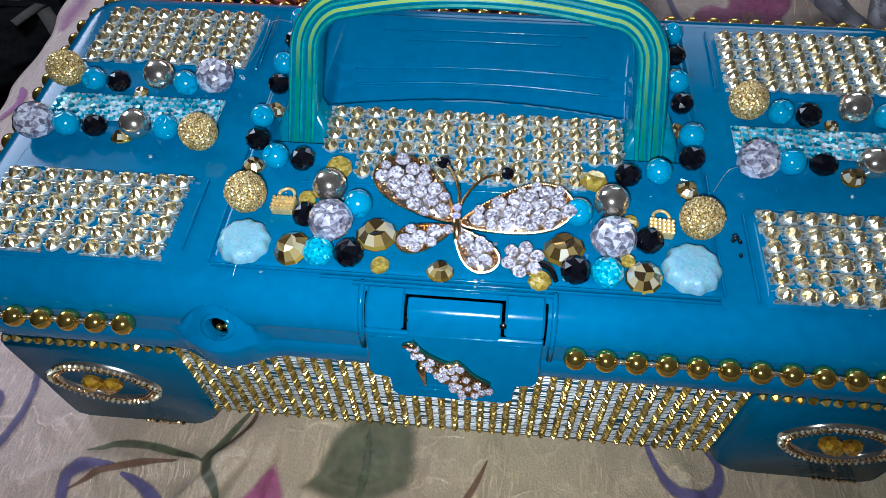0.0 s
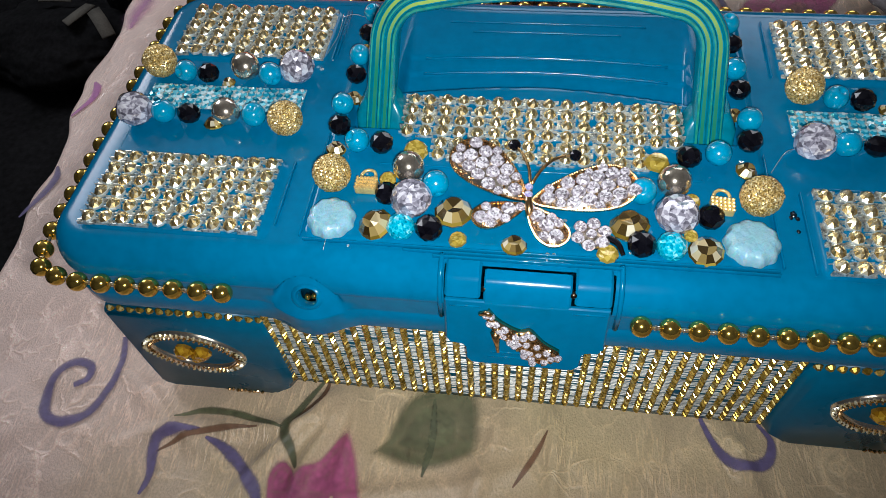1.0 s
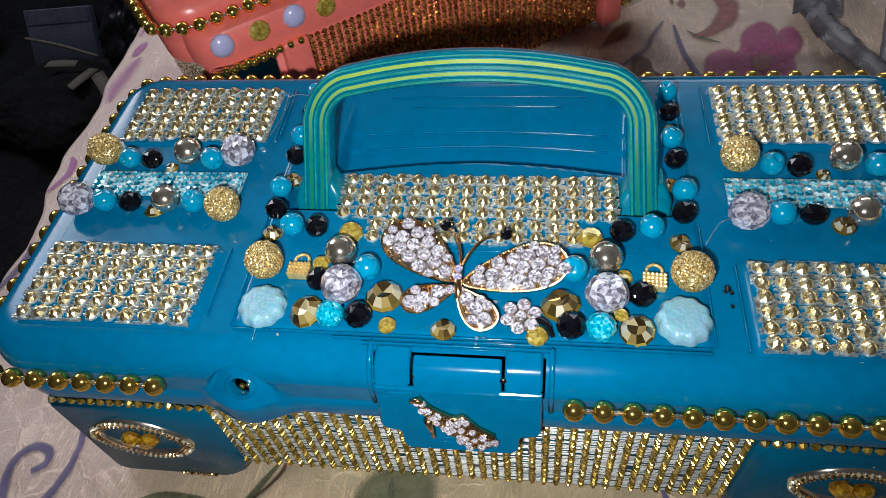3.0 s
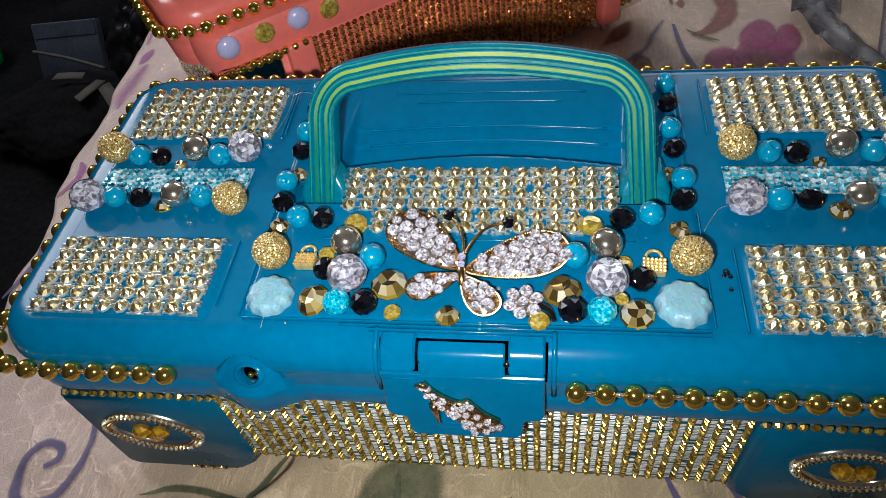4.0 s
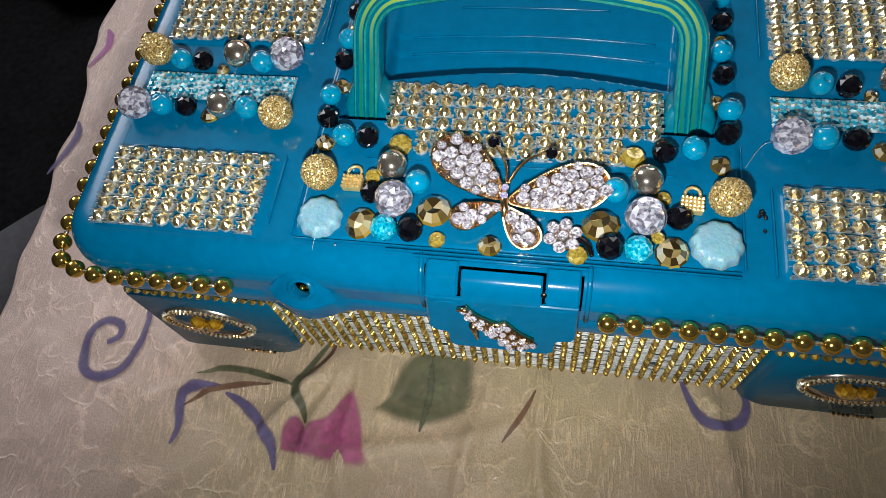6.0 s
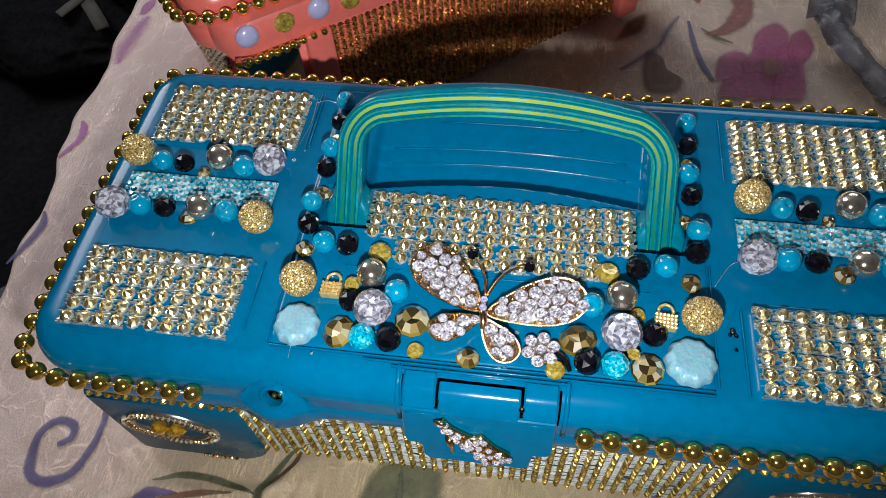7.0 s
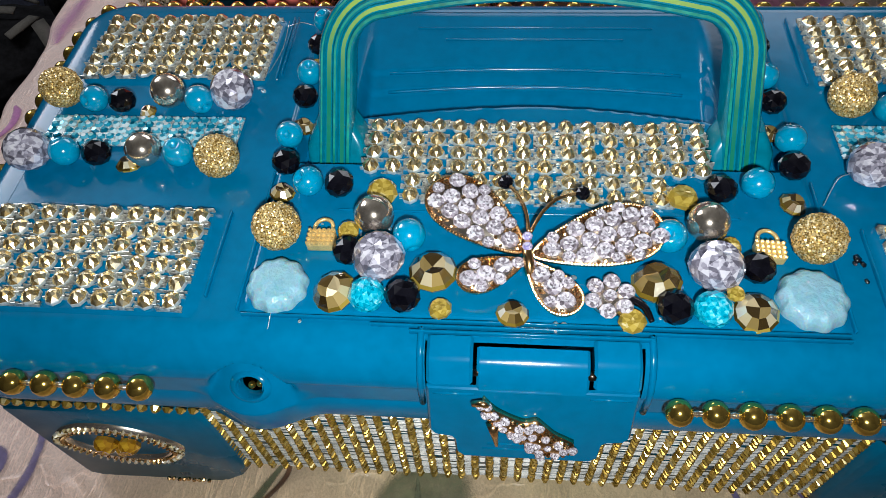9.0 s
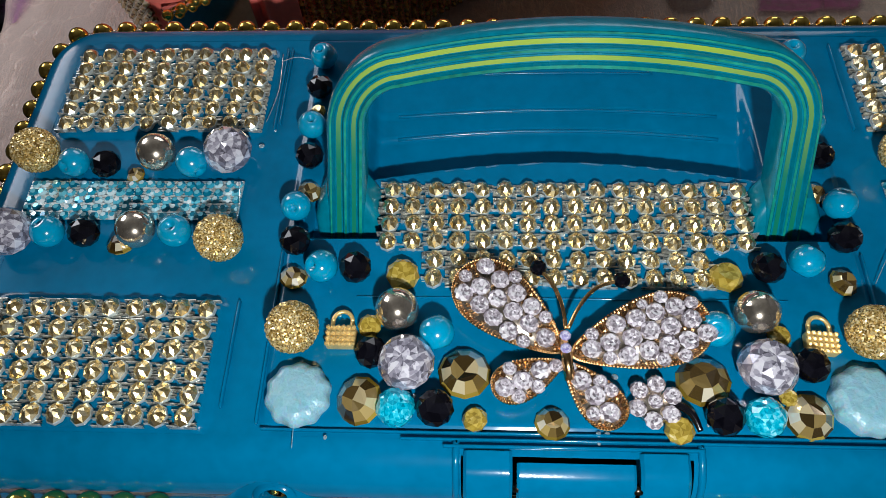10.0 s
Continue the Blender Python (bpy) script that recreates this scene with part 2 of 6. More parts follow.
def cloth_material():
    """Cream and pink satin brocade: a fine weave, glints painted on the raised threads, and cloudy colour, paler to the
    west and north.
    """
    m = bpy.data.materials.new("satin_brocade")
    m.use_nodes = True
    t = m.node_tree
    b = t.nodes["Principled BSDF"]
    co = t.nodes.new("ShaderNodeTexCoord")
    cloud, fine, crack = t.nodes.new("ShaderNodeTexNoise"), t.nodes.new("ShaderNodeTexNoise"), t.nodes.new("ShaderNodeTexVoronoi")
    cloud.inputs["Scale"].default_value, cloud.inputs["Detail"].default_value = 9, 3
    stretch = t.nodes.new("ShaderNodeMapping")
    stretch.inputs["Scale"].default_value = (1700, 1100, 900)
    fine.inputs["Scale"].default_value, fine.inputs["Detail"].default_value = 1, 3
    crack.feature = "DISTANCE_TO_EDGE"
    crack.inputs["Scale"].default_value = 70
    t.links.new(co.outputs["Object"], cloud.inputs["Vector"])
    t.links.new(co.outputs["Object"], stretch.inputs["Vector"])
    t.links.new(stretch.outputs[0], fine.inputs["Vector"])
    t.links.new(co.outputs["Object"], crack.inputs["Vector"])
    ramp = t.nodes.new("ShaderNodeValToRGB")
    ramp.color_ramp.elements[0].position, ramp.color_ramp.elements[0].color = 0.35, (0.58, 0.42, 0.29, 1)
    ramp.color_ramp.elements[1].position, ramp.color_ramp.elements[1].color = 0.65, (0.59, 0.46, 0.26, 1)
    t.links.new(cloud.outputs["Fac"], ramp.inputs["Fac"])
    thread = t.nodes.new("ShaderNodeMapRange")
    thread.inputs["From Min"].default_value, thread.inputs["From Max"].default_value = 0.0, 0.02
    thread.inputs["To Min"].default_value, thread.inputs["To Max"].default_value = 1.07, 1.0
    t.links.new(crack.outputs["Distance"], thread.inputs["Value"])
    weave = t.nodes.new("ShaderNodeMapRange")
    weave.inputs["From Min"].default_value, weave.inputs["From Max"].default_value = 0.3, 0.7
    weave.inputs["To Min"].default_value, weave.inputs["To Max"].default_value = 0.86, 1.12
    t.links.new(fine.outputs["Fac"], weave.inputs["Value"])
    both = t.nodes.new("ShaderNodeMath")
    both.operation = "MULTIPLY"
    t.links.new(thread.outputs[0], both.inputs[0])
    t.links.new(weave.outputs[0], both.inputs[1])
    mul = t.nodes.new("ShaderNodeVectorMath")
    mul.operation = "SCALE"
    # paler and pinker towards the west edge, and partly towards the north
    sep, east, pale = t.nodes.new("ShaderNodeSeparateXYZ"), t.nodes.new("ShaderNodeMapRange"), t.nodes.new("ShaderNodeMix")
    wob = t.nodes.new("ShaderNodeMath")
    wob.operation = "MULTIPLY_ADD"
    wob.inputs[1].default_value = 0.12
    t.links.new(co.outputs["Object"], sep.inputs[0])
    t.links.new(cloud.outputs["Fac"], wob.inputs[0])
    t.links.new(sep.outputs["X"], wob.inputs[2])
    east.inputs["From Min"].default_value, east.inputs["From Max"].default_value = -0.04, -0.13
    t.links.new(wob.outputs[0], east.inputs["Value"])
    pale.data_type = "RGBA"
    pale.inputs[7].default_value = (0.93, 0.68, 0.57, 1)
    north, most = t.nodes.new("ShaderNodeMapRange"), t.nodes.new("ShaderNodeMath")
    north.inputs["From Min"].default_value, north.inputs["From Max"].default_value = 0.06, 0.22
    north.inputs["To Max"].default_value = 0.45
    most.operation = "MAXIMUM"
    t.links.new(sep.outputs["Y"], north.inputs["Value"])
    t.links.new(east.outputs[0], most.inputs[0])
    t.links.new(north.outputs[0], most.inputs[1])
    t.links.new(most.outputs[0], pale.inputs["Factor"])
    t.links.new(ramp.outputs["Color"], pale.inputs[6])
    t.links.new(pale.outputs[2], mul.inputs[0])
    t.links.new(mul.outputs[0], b.inputs["Base Color"])
    # embossed curling lines, and ribbed patches where the metallic thread shows
    area, shine, warp, line = (t.nodes.new(k) for k in ("ShaderNodeTexNoise", "ShaderNodeMath", "ShaderNodeTexNoise", "ShaderNodeMapRange"))
    area.inputs["Scale"].default_value, area.inputs["Detail"].default_value = 30, 3
    warp.inputs["Scale"].default_value, warp.inputs["Detail"].default_value = 55, 3
    t.links.new(co.outputs["Object"], area.inputs["Vector"])
    t.links.new(co.outputs["Object"], warp.inputs["Vector"])
    bend = t.nodes.new("ShaderNodeVectorMath")
    bend.operation = "MULTIPLY_ADD"
    bend.inputs[1].default_value = (0.035, 0.035, 0.0)
    t.links.new(warp.outputs["Color"], bend.inputs[0])
    t.links.new(co.outputs["Object"], bend.inputs[2])
    t.links.new(bend.outputs[0], crack.inputs["Vector"])
    line.inputs["From Min"].default_value, line.inputs["From Max"].default_value = 0.10, 0.0
    t.links.new(crack.outputs["Distance"], line.inputs["Value"])
    rib, lay, ribbed, spot = (t.nodes.new(k) for k in ("ShaderNodeTexNoise", "ShaderNodeMapping", "ShaderNodeMapRange", "ShaderNodeMapRange"))
    lay.inputs["Scale"].default_value = (950, 150, 200)
    lay.inputs["Rotation"].default_value = (0, 0, 0.08)
    rib.inputs["Scale"].default_value, rib.inputs["Detail"].default_value = 1, 1
    t.links.new(co.outputs["Object"], lay.inputs["Vector"])
    t.links.new(lay.outputs[0], rib.inputs["Vector"])
    ribbed.inputs["From Min"].default_value, ribbed.inputs["From Max"].default_value = 0.52, 0.64
    t.links.new(rib.outputs["Fac"], ribbed.inputs["Value"])
    spot.inputs["From Min"].default_value, spot.inputs["From Max"].default_value = 0.45, 0.56
    t.links.new(area.outputs["Fac"], spot.inputs["Value"])
    rip, seam, fade = t.nodes.new("ShaderNodeMath"), t.nodes.new("ShaderNodeMath"), t.nodes.new("ShaderNodeMapRange")
    rip.operation = seam.operation = "MULTIPLY"
    t.links.new(ribbed.outputs[0], rip.inputs[0])
    t.links.new(spot.outputs[0], rip.inputs[1])
    fade.inputs["From Min"].default_value, fade.inputs["From Max"].default_value = 0.42, 0.62
    t.links.new(warp.outputs["Fac"], fade.inputs["Value"])
    t.links.new(line.outputs[0], seam.inputs[0])
    t.links.new(fade.outputs[0], seam.inputs[1])
    shine.operation = "MAXIMUM"
    t.links.new(rip.outputs[0], shine.inputs[0])
    t.links.new(seam.outputs[0], shine.inputs[1])
    gloss = t.nodes.new("ShaderNodeMapRange")
    gloss.inputs["To Min"].default_value, gloss.inputs["To Max"].default_value = 0.44, 0.17
    t.links.new(shine.outputs[0], gloss.inputs["Value"])
    t.links.new(gloss.outputs[0], b.inputs["Roughness"])
    # glint painted in: the base colour brightens on these lines and ribs
    glow = t.nodes.new("ShaderNodeMapRange")
    glow.inputs["To Min"].default_value, glow.inputs["To Max"].default_value = 0.95, 1.30
    t.links.new(shine.outputs[0], glow.inputs["Value"])
    three = t.nodes.new("ShaderNodeMath")
    three.operation = "MULTIPLY"
    t.links.new(both.outputs[0], three.inputs[0])
    t.links.new(glow.outputs[0], three.inputs[1])
    t.links.new(three.outputs[0], mul.inputs["Scale"])
    b.inputs["Sheen Weight"].default_value = 0.25
    high = t.nodes.new("ShaderNodeMath")
    high.operation = "ADD"
    t.links.new(fine.outputs["Fac"], high.inputs[0])
    t.links.new(shine.outputs[0], high.inputs[1])
    bp = t.nodes.new("ShaderNodeBump")
    bp.inputs["Strength"].default_value, bp.inputs["Distance"].default_value = 0.42, 0.0009
    t.links.new(high.outputs[0], bp.inputs["Height"])
    t.links.new(bp.outputs["Normal"], b.inputs["Normal"])
    return m


def print_material(name, color, vary=0.25):
    """Dye printed on the satin, thinning towards the edge of each shape."""
    m = shader(name, color, 0.6, vary=vary, scale=45, bump=0.2, bump_scale=700)
    t = m.node_tree
    out, b = t.nodes["Material Output"], t.nodes["Principled BSDF"]
    at, no, mr = t.nodes.new("ShaderNodeAttribute"), t.nodes.new("ShaderNodeTexNoise"), t.nodes.new("ShaderNodeMapRange")
    at.attribute_name = "ink"
    no.inputs["Scale"].default_value, no.inputs["Detail"].default_value = 190, 4
    add, mix, clear = t.nodes.new("ShaderNodeMath"), t.nodes.new("ShaderNodeMixShader"), t.nodes.new("ShaderNodeBsdfTransparent")
    add.operation = "ADD"
    t.links.new(at.outputs["Fac"], add.inputs[0])
    t.links.new(no.outputs["Fac"], add.inputs[1])
    mr.inputs["From Min"].default_value, mr.inputs["From Max"].default_value = 0.62, 1.05
    mr.inputs["To Max"].default_value = 0.82
    t.links.new(add.outputs[0], mr.inputs["Value"])
    t.links.new(mr.outputs[0], mix.inputs["Fac"])
    t.links.new(clear.outputs[0], mix.inputs[1])
    t.links.new(b.outputs[0], mix.inputs[2])
    t.links.new(mix.outputs[0], out.inputs["Surface"])
    return m


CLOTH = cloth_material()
INK_PURPLE = print_material("purple_print", (0.15, 0.12, 0.27))
INK_GREEN = print_material("green_print", (0.14, 0.15, 0.075), 0.45)
INK_DARK = print_material("dark_green_print", (0.12, 0.13, 0.07))
INK_BROWN = print_material("brown_print", (0.22, 0.11, 0.06))
INK_PINK = print_material("magenta_print", (0.50, 0.10, 0.25), 0.35)
INK_LILAC = print_material("lilac_print", (0.50, 0.16, 0.44))
INK_CREAM = print_material("cream_print", (0.78, 0.62, 0.55), 0.15)
INK_TAN = print_material("tan_print", (0.36, 0.22, 0.12), 0.4)
INK_ROSE = print_material("rose_print", (0.40, 0.15, 0.13), 0.4)


# ---- building helpers ----
def mesh_of(name, bm, material, smooth=True):
    me = bpy.data.meshes.new(name)
    bm.normal_update()
    bm.to_mesh(me)
    bm.free()
    me.materials.append(material)
    me.polygons.foreach_set("use_smooth", [smooth] * len(me.polygons))
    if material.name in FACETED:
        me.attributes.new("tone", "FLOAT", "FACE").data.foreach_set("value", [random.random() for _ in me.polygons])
    return me


def part(name, bm, material, parent=None, label="", smooth=True):
    ob = new(name, mesh_of(name, bm, material, smooth))
    ob.parent = parent
    return tagged(ob, label) if label else ob


def piece(name, mesh, parent, m, label=""):
    ob = new(name, mesh)
    ob.parent = parent
    ob.matrix_local = m
    return tagged(ob, label) if label else ob


def thing(name, label, category, m=Matrix(), group=""):
    ob = new(name)
    ob.matrix_world = m
    ob.empty_display_size = 0.02
    return tagged(ob, label, category, group)


def at(x, y, z, turn=0.0, lean=0.0, tip=0.0, s=1.0):
    return pose(x, y, z, tip, lean, turn) @ Matrix.Scale(s, 4)


def sharp(ob, angle=35):
    """Shade by angle, so that bends are soft and corners crisp."""
    me = ob.data
    bm = bmesh.new()
    bm.from_mesh(me)
    for e in bm.edges:
        e.smooth = not (len(e.link_faces) == 2 and e.calc_face_angle() > radians(angle))
    bm.to_mesh(me)
    bm.free()
    return ob


def step(a, b, v):
    k = min(1.0, max(0.0, (v - a) / (b - a)))
    return k * k * (3 - 2 * k)


def outline(hx, hy, r, cx=0.0, cy=0.0, corner=7, nx=1, ny=1):
    """A rounded rectangle, counter-clockwise, its long sides cut into nx and ny pieces."""
    pts = []
    sides = (((hx, -hy + r), (hx, hy - r), ny), ((hx - r, hy), (-hx + r, hy), nx), ((-hx, hy - r), (-hx, -hy + r), ny), ((-hx + r, -hy), (hx - r, -hy), nx))
    mids = ((hx - r, hy - r, 0), (-hx + r, hy - r, 90), (-hx + r, -hy + r, 180), (hx - r, -hy + r, 270))
    for (a, b, n), (mx, my, a0) in zip(sides, mids):
        for k in range(n):
            pts.append((a[0] + (b[0] - a[0]) * k / n, a[1] + (b[1] - a[1]) * k / n))
        for k in range(corner):
            w = radians(a0 + 90 * k / corner)
            pts.append((mx + r * math.cos(w), my + r * math.sin(w)))
    return [(x + cx, y + cy) for x, y in pts]


def loft(bm, rings, caps=(True, True)):
    rows = [[bm.verts.new(p) for p in ring] for ring in rings]
    n = len(rows[0])
    for a, b in zip(rows, rows[1:]):
        for k in range(n):
            bm.faces.new((a[k], a[(k + 1) % n], b[(k + 1) % n], b[k]))
    if caps[0]:
        bm.faces.new(rows[0][::-1])
    if caps[1]:
        bm.faces.new(rows[-1])
    return rows


def block(bm, x0, x1, y0, y1, z0, z1, bevel=0.0):
    made = bmesh.ops.create_cube(bm, size=1.0, matrix=Matrix.Translation(((x0 + x1) / 2, (y0 + y1) / 2, (z0 + z1) / 2)) @ Matrix.Diagonal((x1 - x0, y1 - y0, z1 - z0, 1)))
    if bevel:
        edges = list({e for v in made["verts"] for e in v.link_edges})
        bmesh.ops.bevel(bm, geom=edges, offset=bevel, segments=2, affect="EDGES", profile=0.5)


def tube(bm, pts, r, n=6, r_end=None):
    pts = [Vector(p) for p in pts]
    rings = []
    for k, p in enumerate(pts):
        way = (pts[min(k + 1, len(pts) - 1)] - pts[max(k - 1, 0)]).normalized()
        side = way.cross(Vector((0.31, 0.17, 0.93))).normalized()
        up = side.cross(way)
        q = r if r_end is None else r + (r_end - r) * k / (len(pts) - 1)
        rings.append([p + q * (math.cos(6.2832 * i / n) * side + math.sin(6.2832 * i / n) * up) for i in range(n)])
    loft(bm, rings)


def bezier(pts, n=8):
    """A smooth line through the points (Catmull-Rom)."""
    out = []
    P = [pts[0], *pts, pts[-1]]
    for a, b, c, d in zip(P, P[1:], P[2:], P[3:]):
        for k in range(n):
            t = k / n
            out.append(tuple(0.5 * (2 * q + (r - p) * t + (2 * p - 5 * q + 4 * r - s) * t * t + (3 * q - p - 3 * r + s) * t ** 3) for p, q, r, s in zip(a, b, c, d)))
    out.append(tuple(pts[-1]))
    return out


# ---- stones and beads (one mesh for each kind) ----
def from_faces(name, faces, *materials):
    """A faceted mesh of point lists; points that meet are shared. A face may end with the number of its material."""
    seen, verts, polys, slots = {}, [], [], []
    for f in faces:
        slots.append(f[-1] if isinstance(f[-1], int) else 0)
        poly = []
        for p in f[: -1 if isinstance(f[-1], int) else None]:
            key = tuple(round(c * 1e6) for c in p)
            if key not in seen:
                seen[key] = len(verts)
                verts.append(tuple(p))
            poly.append(seen[key])
        polys.append(poly)
    me = bpy.data.meshes.new(name)
    me.from_pydata(verts, [], polys)
    for m in materials:
        me.materials.append(m)
    me.polygons.foreach_set("material_index", slots)
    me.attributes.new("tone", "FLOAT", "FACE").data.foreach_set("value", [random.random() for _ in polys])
    return me


def polar(q, z, n, o=0.0):
    return [Vector((q * math.cos(6.28319 * (k + o) / n), q * math.sin(6.28319 * (k + o) / n), z)) for k in range(n)]


def cut_stone(name, r, h, n, table, material, girdle=0.25):
    """A small flat-backed cut stone on z = 0: girdle, crown facets and table."""
    low, mid, top = polar(r * 0.93, 0, n), polar(r, h * girdle, n), polar(r * table, h, n)
    faces = [top]
    for k in range(n):
        j = (k + 1) % n
        faces += [[low[k], low[j], mid[j], mid[k]], [mid[k], mid[j], top[j], top[k]]]
    return from_faces(name, faces, material)


def chaton(name, r, h, material, n=8, table=0.56, dip=0.12, foot=0.9, z0=0.0, rim=None):
    """A round brilliant in its foil cup: girdle, star and kite facets, and under the table the folded pattern of the pavilion."""
    low, gird, star = polar(r * foot, z0, n), polar(r, z0 + h * 0.36, n), polar(r * 0.5 * (1 + table), z0 + h * 0.76, n, 0.5)
    tab, inner, mid = polar(r * table, z0 + h, n), polar(r * table * 0.52, z0 + h * (1 - 0.4 * dip), n, 0.5), Vector((0, 0, z0 + h * (1 - dip)))
    edge = 1 if rim else 0
    faces = []
    for k in range(n):
        j = (k + 1) % n
        faces += [[low[k], low[j], gird[j], gird[k], edge], [gird[k], gird[j], star[k], edge], [star[k - 1], gird[k], star[k], tab[k], 0], [tab[k], star[k], tab[j], 0]]
        faces += [[tab[k], tab[j], inner[k], 0], [inner[k - 1], tab[k], inner[k], 0], [inner[k - 1], inner[k], mid, 0]]
    return from_faces(name, faces, material, *([rim] if rim else []))


def smoky_stone(name, r, h, n=11):
    """A large foil-backed stone: a clear yellow rim, steep crown facets and a wide dark table folded into a few planes."""
    low, gird, crown = polar(r * 0.95, 0, n), polar(r, h * 0.22, n), polar(r * 0.88, h * 0.42, n)
    tab, mid = polar(r * 0.52, h, n), Vector((0.10 * r, 0.06 * r, h * 0.86))
    faces = []
    for k in range(n):
        j = (k + 1) % n
        faces += [[low[k], low[j], gird[j], gird[k], 1], [gird[k], gird[j], crown[j], crown[k], 1], [crown[k], crown[j], tab[j], tab[k], 0]]
    cuts = (0, 3, 5, 8, n)
    faces += [[mid, *[tab[i % n] for i in range(a, b + 1)], 2] for a, b in zip(cuts, cuts[1:])]
    return from_faces(name, faces, TOPAZ, TOPAZ_RIM, TOPAZ_TABLE)


def faceted_ball(name, r, sub, material, squash=1.0, rough=0.0, tilt=0.0):
    """A cut bead: a ball of flat facets, its corners shifted a little."""
    bm = bmesh.new()
    bmesh.ops.create_icosphere(bm, subdivisions=sub, radius=r)
    for v in bm.verts:
        v.co += tilt * r * Vector([random.uniform(-1, 1) for _ in range(3)])
        v.co *= 1 + rough * random.uniform(-1, 1)
        v.co.z *= squash
    return mesh_of(name, bm, material, False)


def cut_crystal(name, r, material, n=13):
    """A large round cut bead: the folded table on top, then rows of facets turned half a step against each other."""
    rows = [polar(0.0, 0, 1), polar(0.30 * r, 0.80 * r, n, 0.5), polar(0.56 * r, 0.78 * r, n), polar(0.80 * r, 0.56 * r, n, 0.5), polar(0.96 * r, 0.24 * r, n), polar(r, -0.08 * r, n, 0.5), polar(0.84 * r, -0.42 * r, n), polar(0.55 * r, -0.68 * r, n, 0.5)]
    mid = Vector((0, 0, 0.74 * r))
    faces = [[mid, rows[1][k], rows[1][(k + 1) % n]] for k in range(n)]
    for i in range(1, len(rows) - 1):
        a, b = rows[i], rows[i + 1]
        for k in range(n):
            j = (k + 1) % n
            if i % 2 == 0:
                faces += [[a[k], b[k], a[j]], [a[k], b[k - 1], b[k]]]
            else:
                faces += [[a[k], b[j], a[j]], [a[k], b[k], b[j]]]
    return from_faces(name, faces, material)


def round_ball(name, r, material, hole=0.0, u=20, v=14):
    """A smooth bead; with a hole its poles dip in where the thread would run."""
    bm = bmesh.new()
    bmesh.ops.create_uvsphere(bm, u_segments=u, v_segments=v, radius=r)
    if hole:
        for p in bm.verts:
            d = math.hypot(p.co.x, p.co.y)
            if d < hole:
                p.co.z *= 0.35 + 0.5 * d / hole
    return mesh_of(name, bm, material)


def sugar_ball(name, r, material):
    """A sugar bead: a ball crusted all over with tiny sharp grains."""
    bm = bmesh.new()
    bmesh.ops.create_icosphere(bm, subdivisions=5, radius=r * 0.97)
    for v in bm.verts:
        v.co *= 1 + 0.075 * noise.noise(v.co * (11.0 / r)) + 0.012 * random.uniform(-1, 1)
    return mesh_of(name, bm, material, False)


def dome_gem(name, r, material, collar, n=8):
    """A small domed foil stone in a bright collar: two rows of facets and a little table."""
    low, cup, gird, mid, top = polar(1.06 * r, 0, n), polar(1.05 * r, 0.30 * r, n), polar(0.98 * r, 0.42 * r, n), polar(0.58 * r, 0.88 * r, n, 0.5), polar(0.16 * r, 1.16 * r, n)
    faces = [top + [0]]
    for k in range(n):
        j = (k + 1) % n
        faces += [[low[k], low[j], cup[j], cup[k], 1], [cup[k], cup[j], gird[j], gird[k], 1]]
        faces += [[gird[k], gird[j], mid[k], 0], [gird[k], mid[k], mid[k - 1], 0], [mid[k - 1], mid[k], top[k], 0], [mid[k], top[j], top[k], 0]]
    return from_faces(name, faces, material, collar)


M_GEM = dome_gem("gem", 0.00188, DOME_GOLD, SILVER)
M_TILE = cut_stone("tile_stone", 0.00124, 0.0009, 6, 0.5, AQUA_TILE)
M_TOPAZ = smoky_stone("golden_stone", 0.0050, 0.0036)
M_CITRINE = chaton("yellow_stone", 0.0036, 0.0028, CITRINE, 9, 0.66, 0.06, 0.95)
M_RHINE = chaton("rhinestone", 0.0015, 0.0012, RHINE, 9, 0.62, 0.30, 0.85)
M_EDGE = cut_stone("edge_stone", 0.00135, 0.0012, 7, 0.45, FRONT_GOLD)
M_LILAC = chaton("lilac_stone", 0.0015, 0.0012, LILAC, 8, 0.60, 0.15)
M_BLACK = faceted_ball("black_bead", 0.0035, 2, BLACK, 0.85)
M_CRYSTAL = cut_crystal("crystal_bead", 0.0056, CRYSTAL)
M_AQUA = faceted_ball("turquoise_cut_bead", 0.0037, 3, AQUA_CUT, 0.85, tilt=0.05)
M_PEARL = round_ball("pearl_bead", 0.0036, PEARL, 0.0009)
M_METAL = round_ball("metal_bead", 0.0044, PALE_GOLD)
M_FIRE = sugar_ball("sugar_bead", 0.0053, FIRE)
M_CHAIN = round_ball("bead", 0.00275, GOLD, u=16, v=10)
M_GRAIN = faceted_ball("grain", 0.00085, 1, MESH_GOLD)
M_PRONG = faceted_ball("prong", 0.00065, 1, ROSE_GOLD)
M_OPAL = round_ball("opal_cabochon", 0.0045, OPAL)
M_CHAIN_SMALL = round_ball("small_bead", 0.0018, GOLD, u=10, v=8)
M_AMBER = chaton("amber", 0.0032, 0.0034, AMBER, 8, 0.5, 0.1)


# ---- the room ----
def plain(name, x0, x1, y0, y1, z0, z1, material):
    bm = bmesh.new()
    block(bm, x0, x1, y0, y1, z0, z1)
    return tagged(part(name, bm, material, smooth=False), kind="structure")


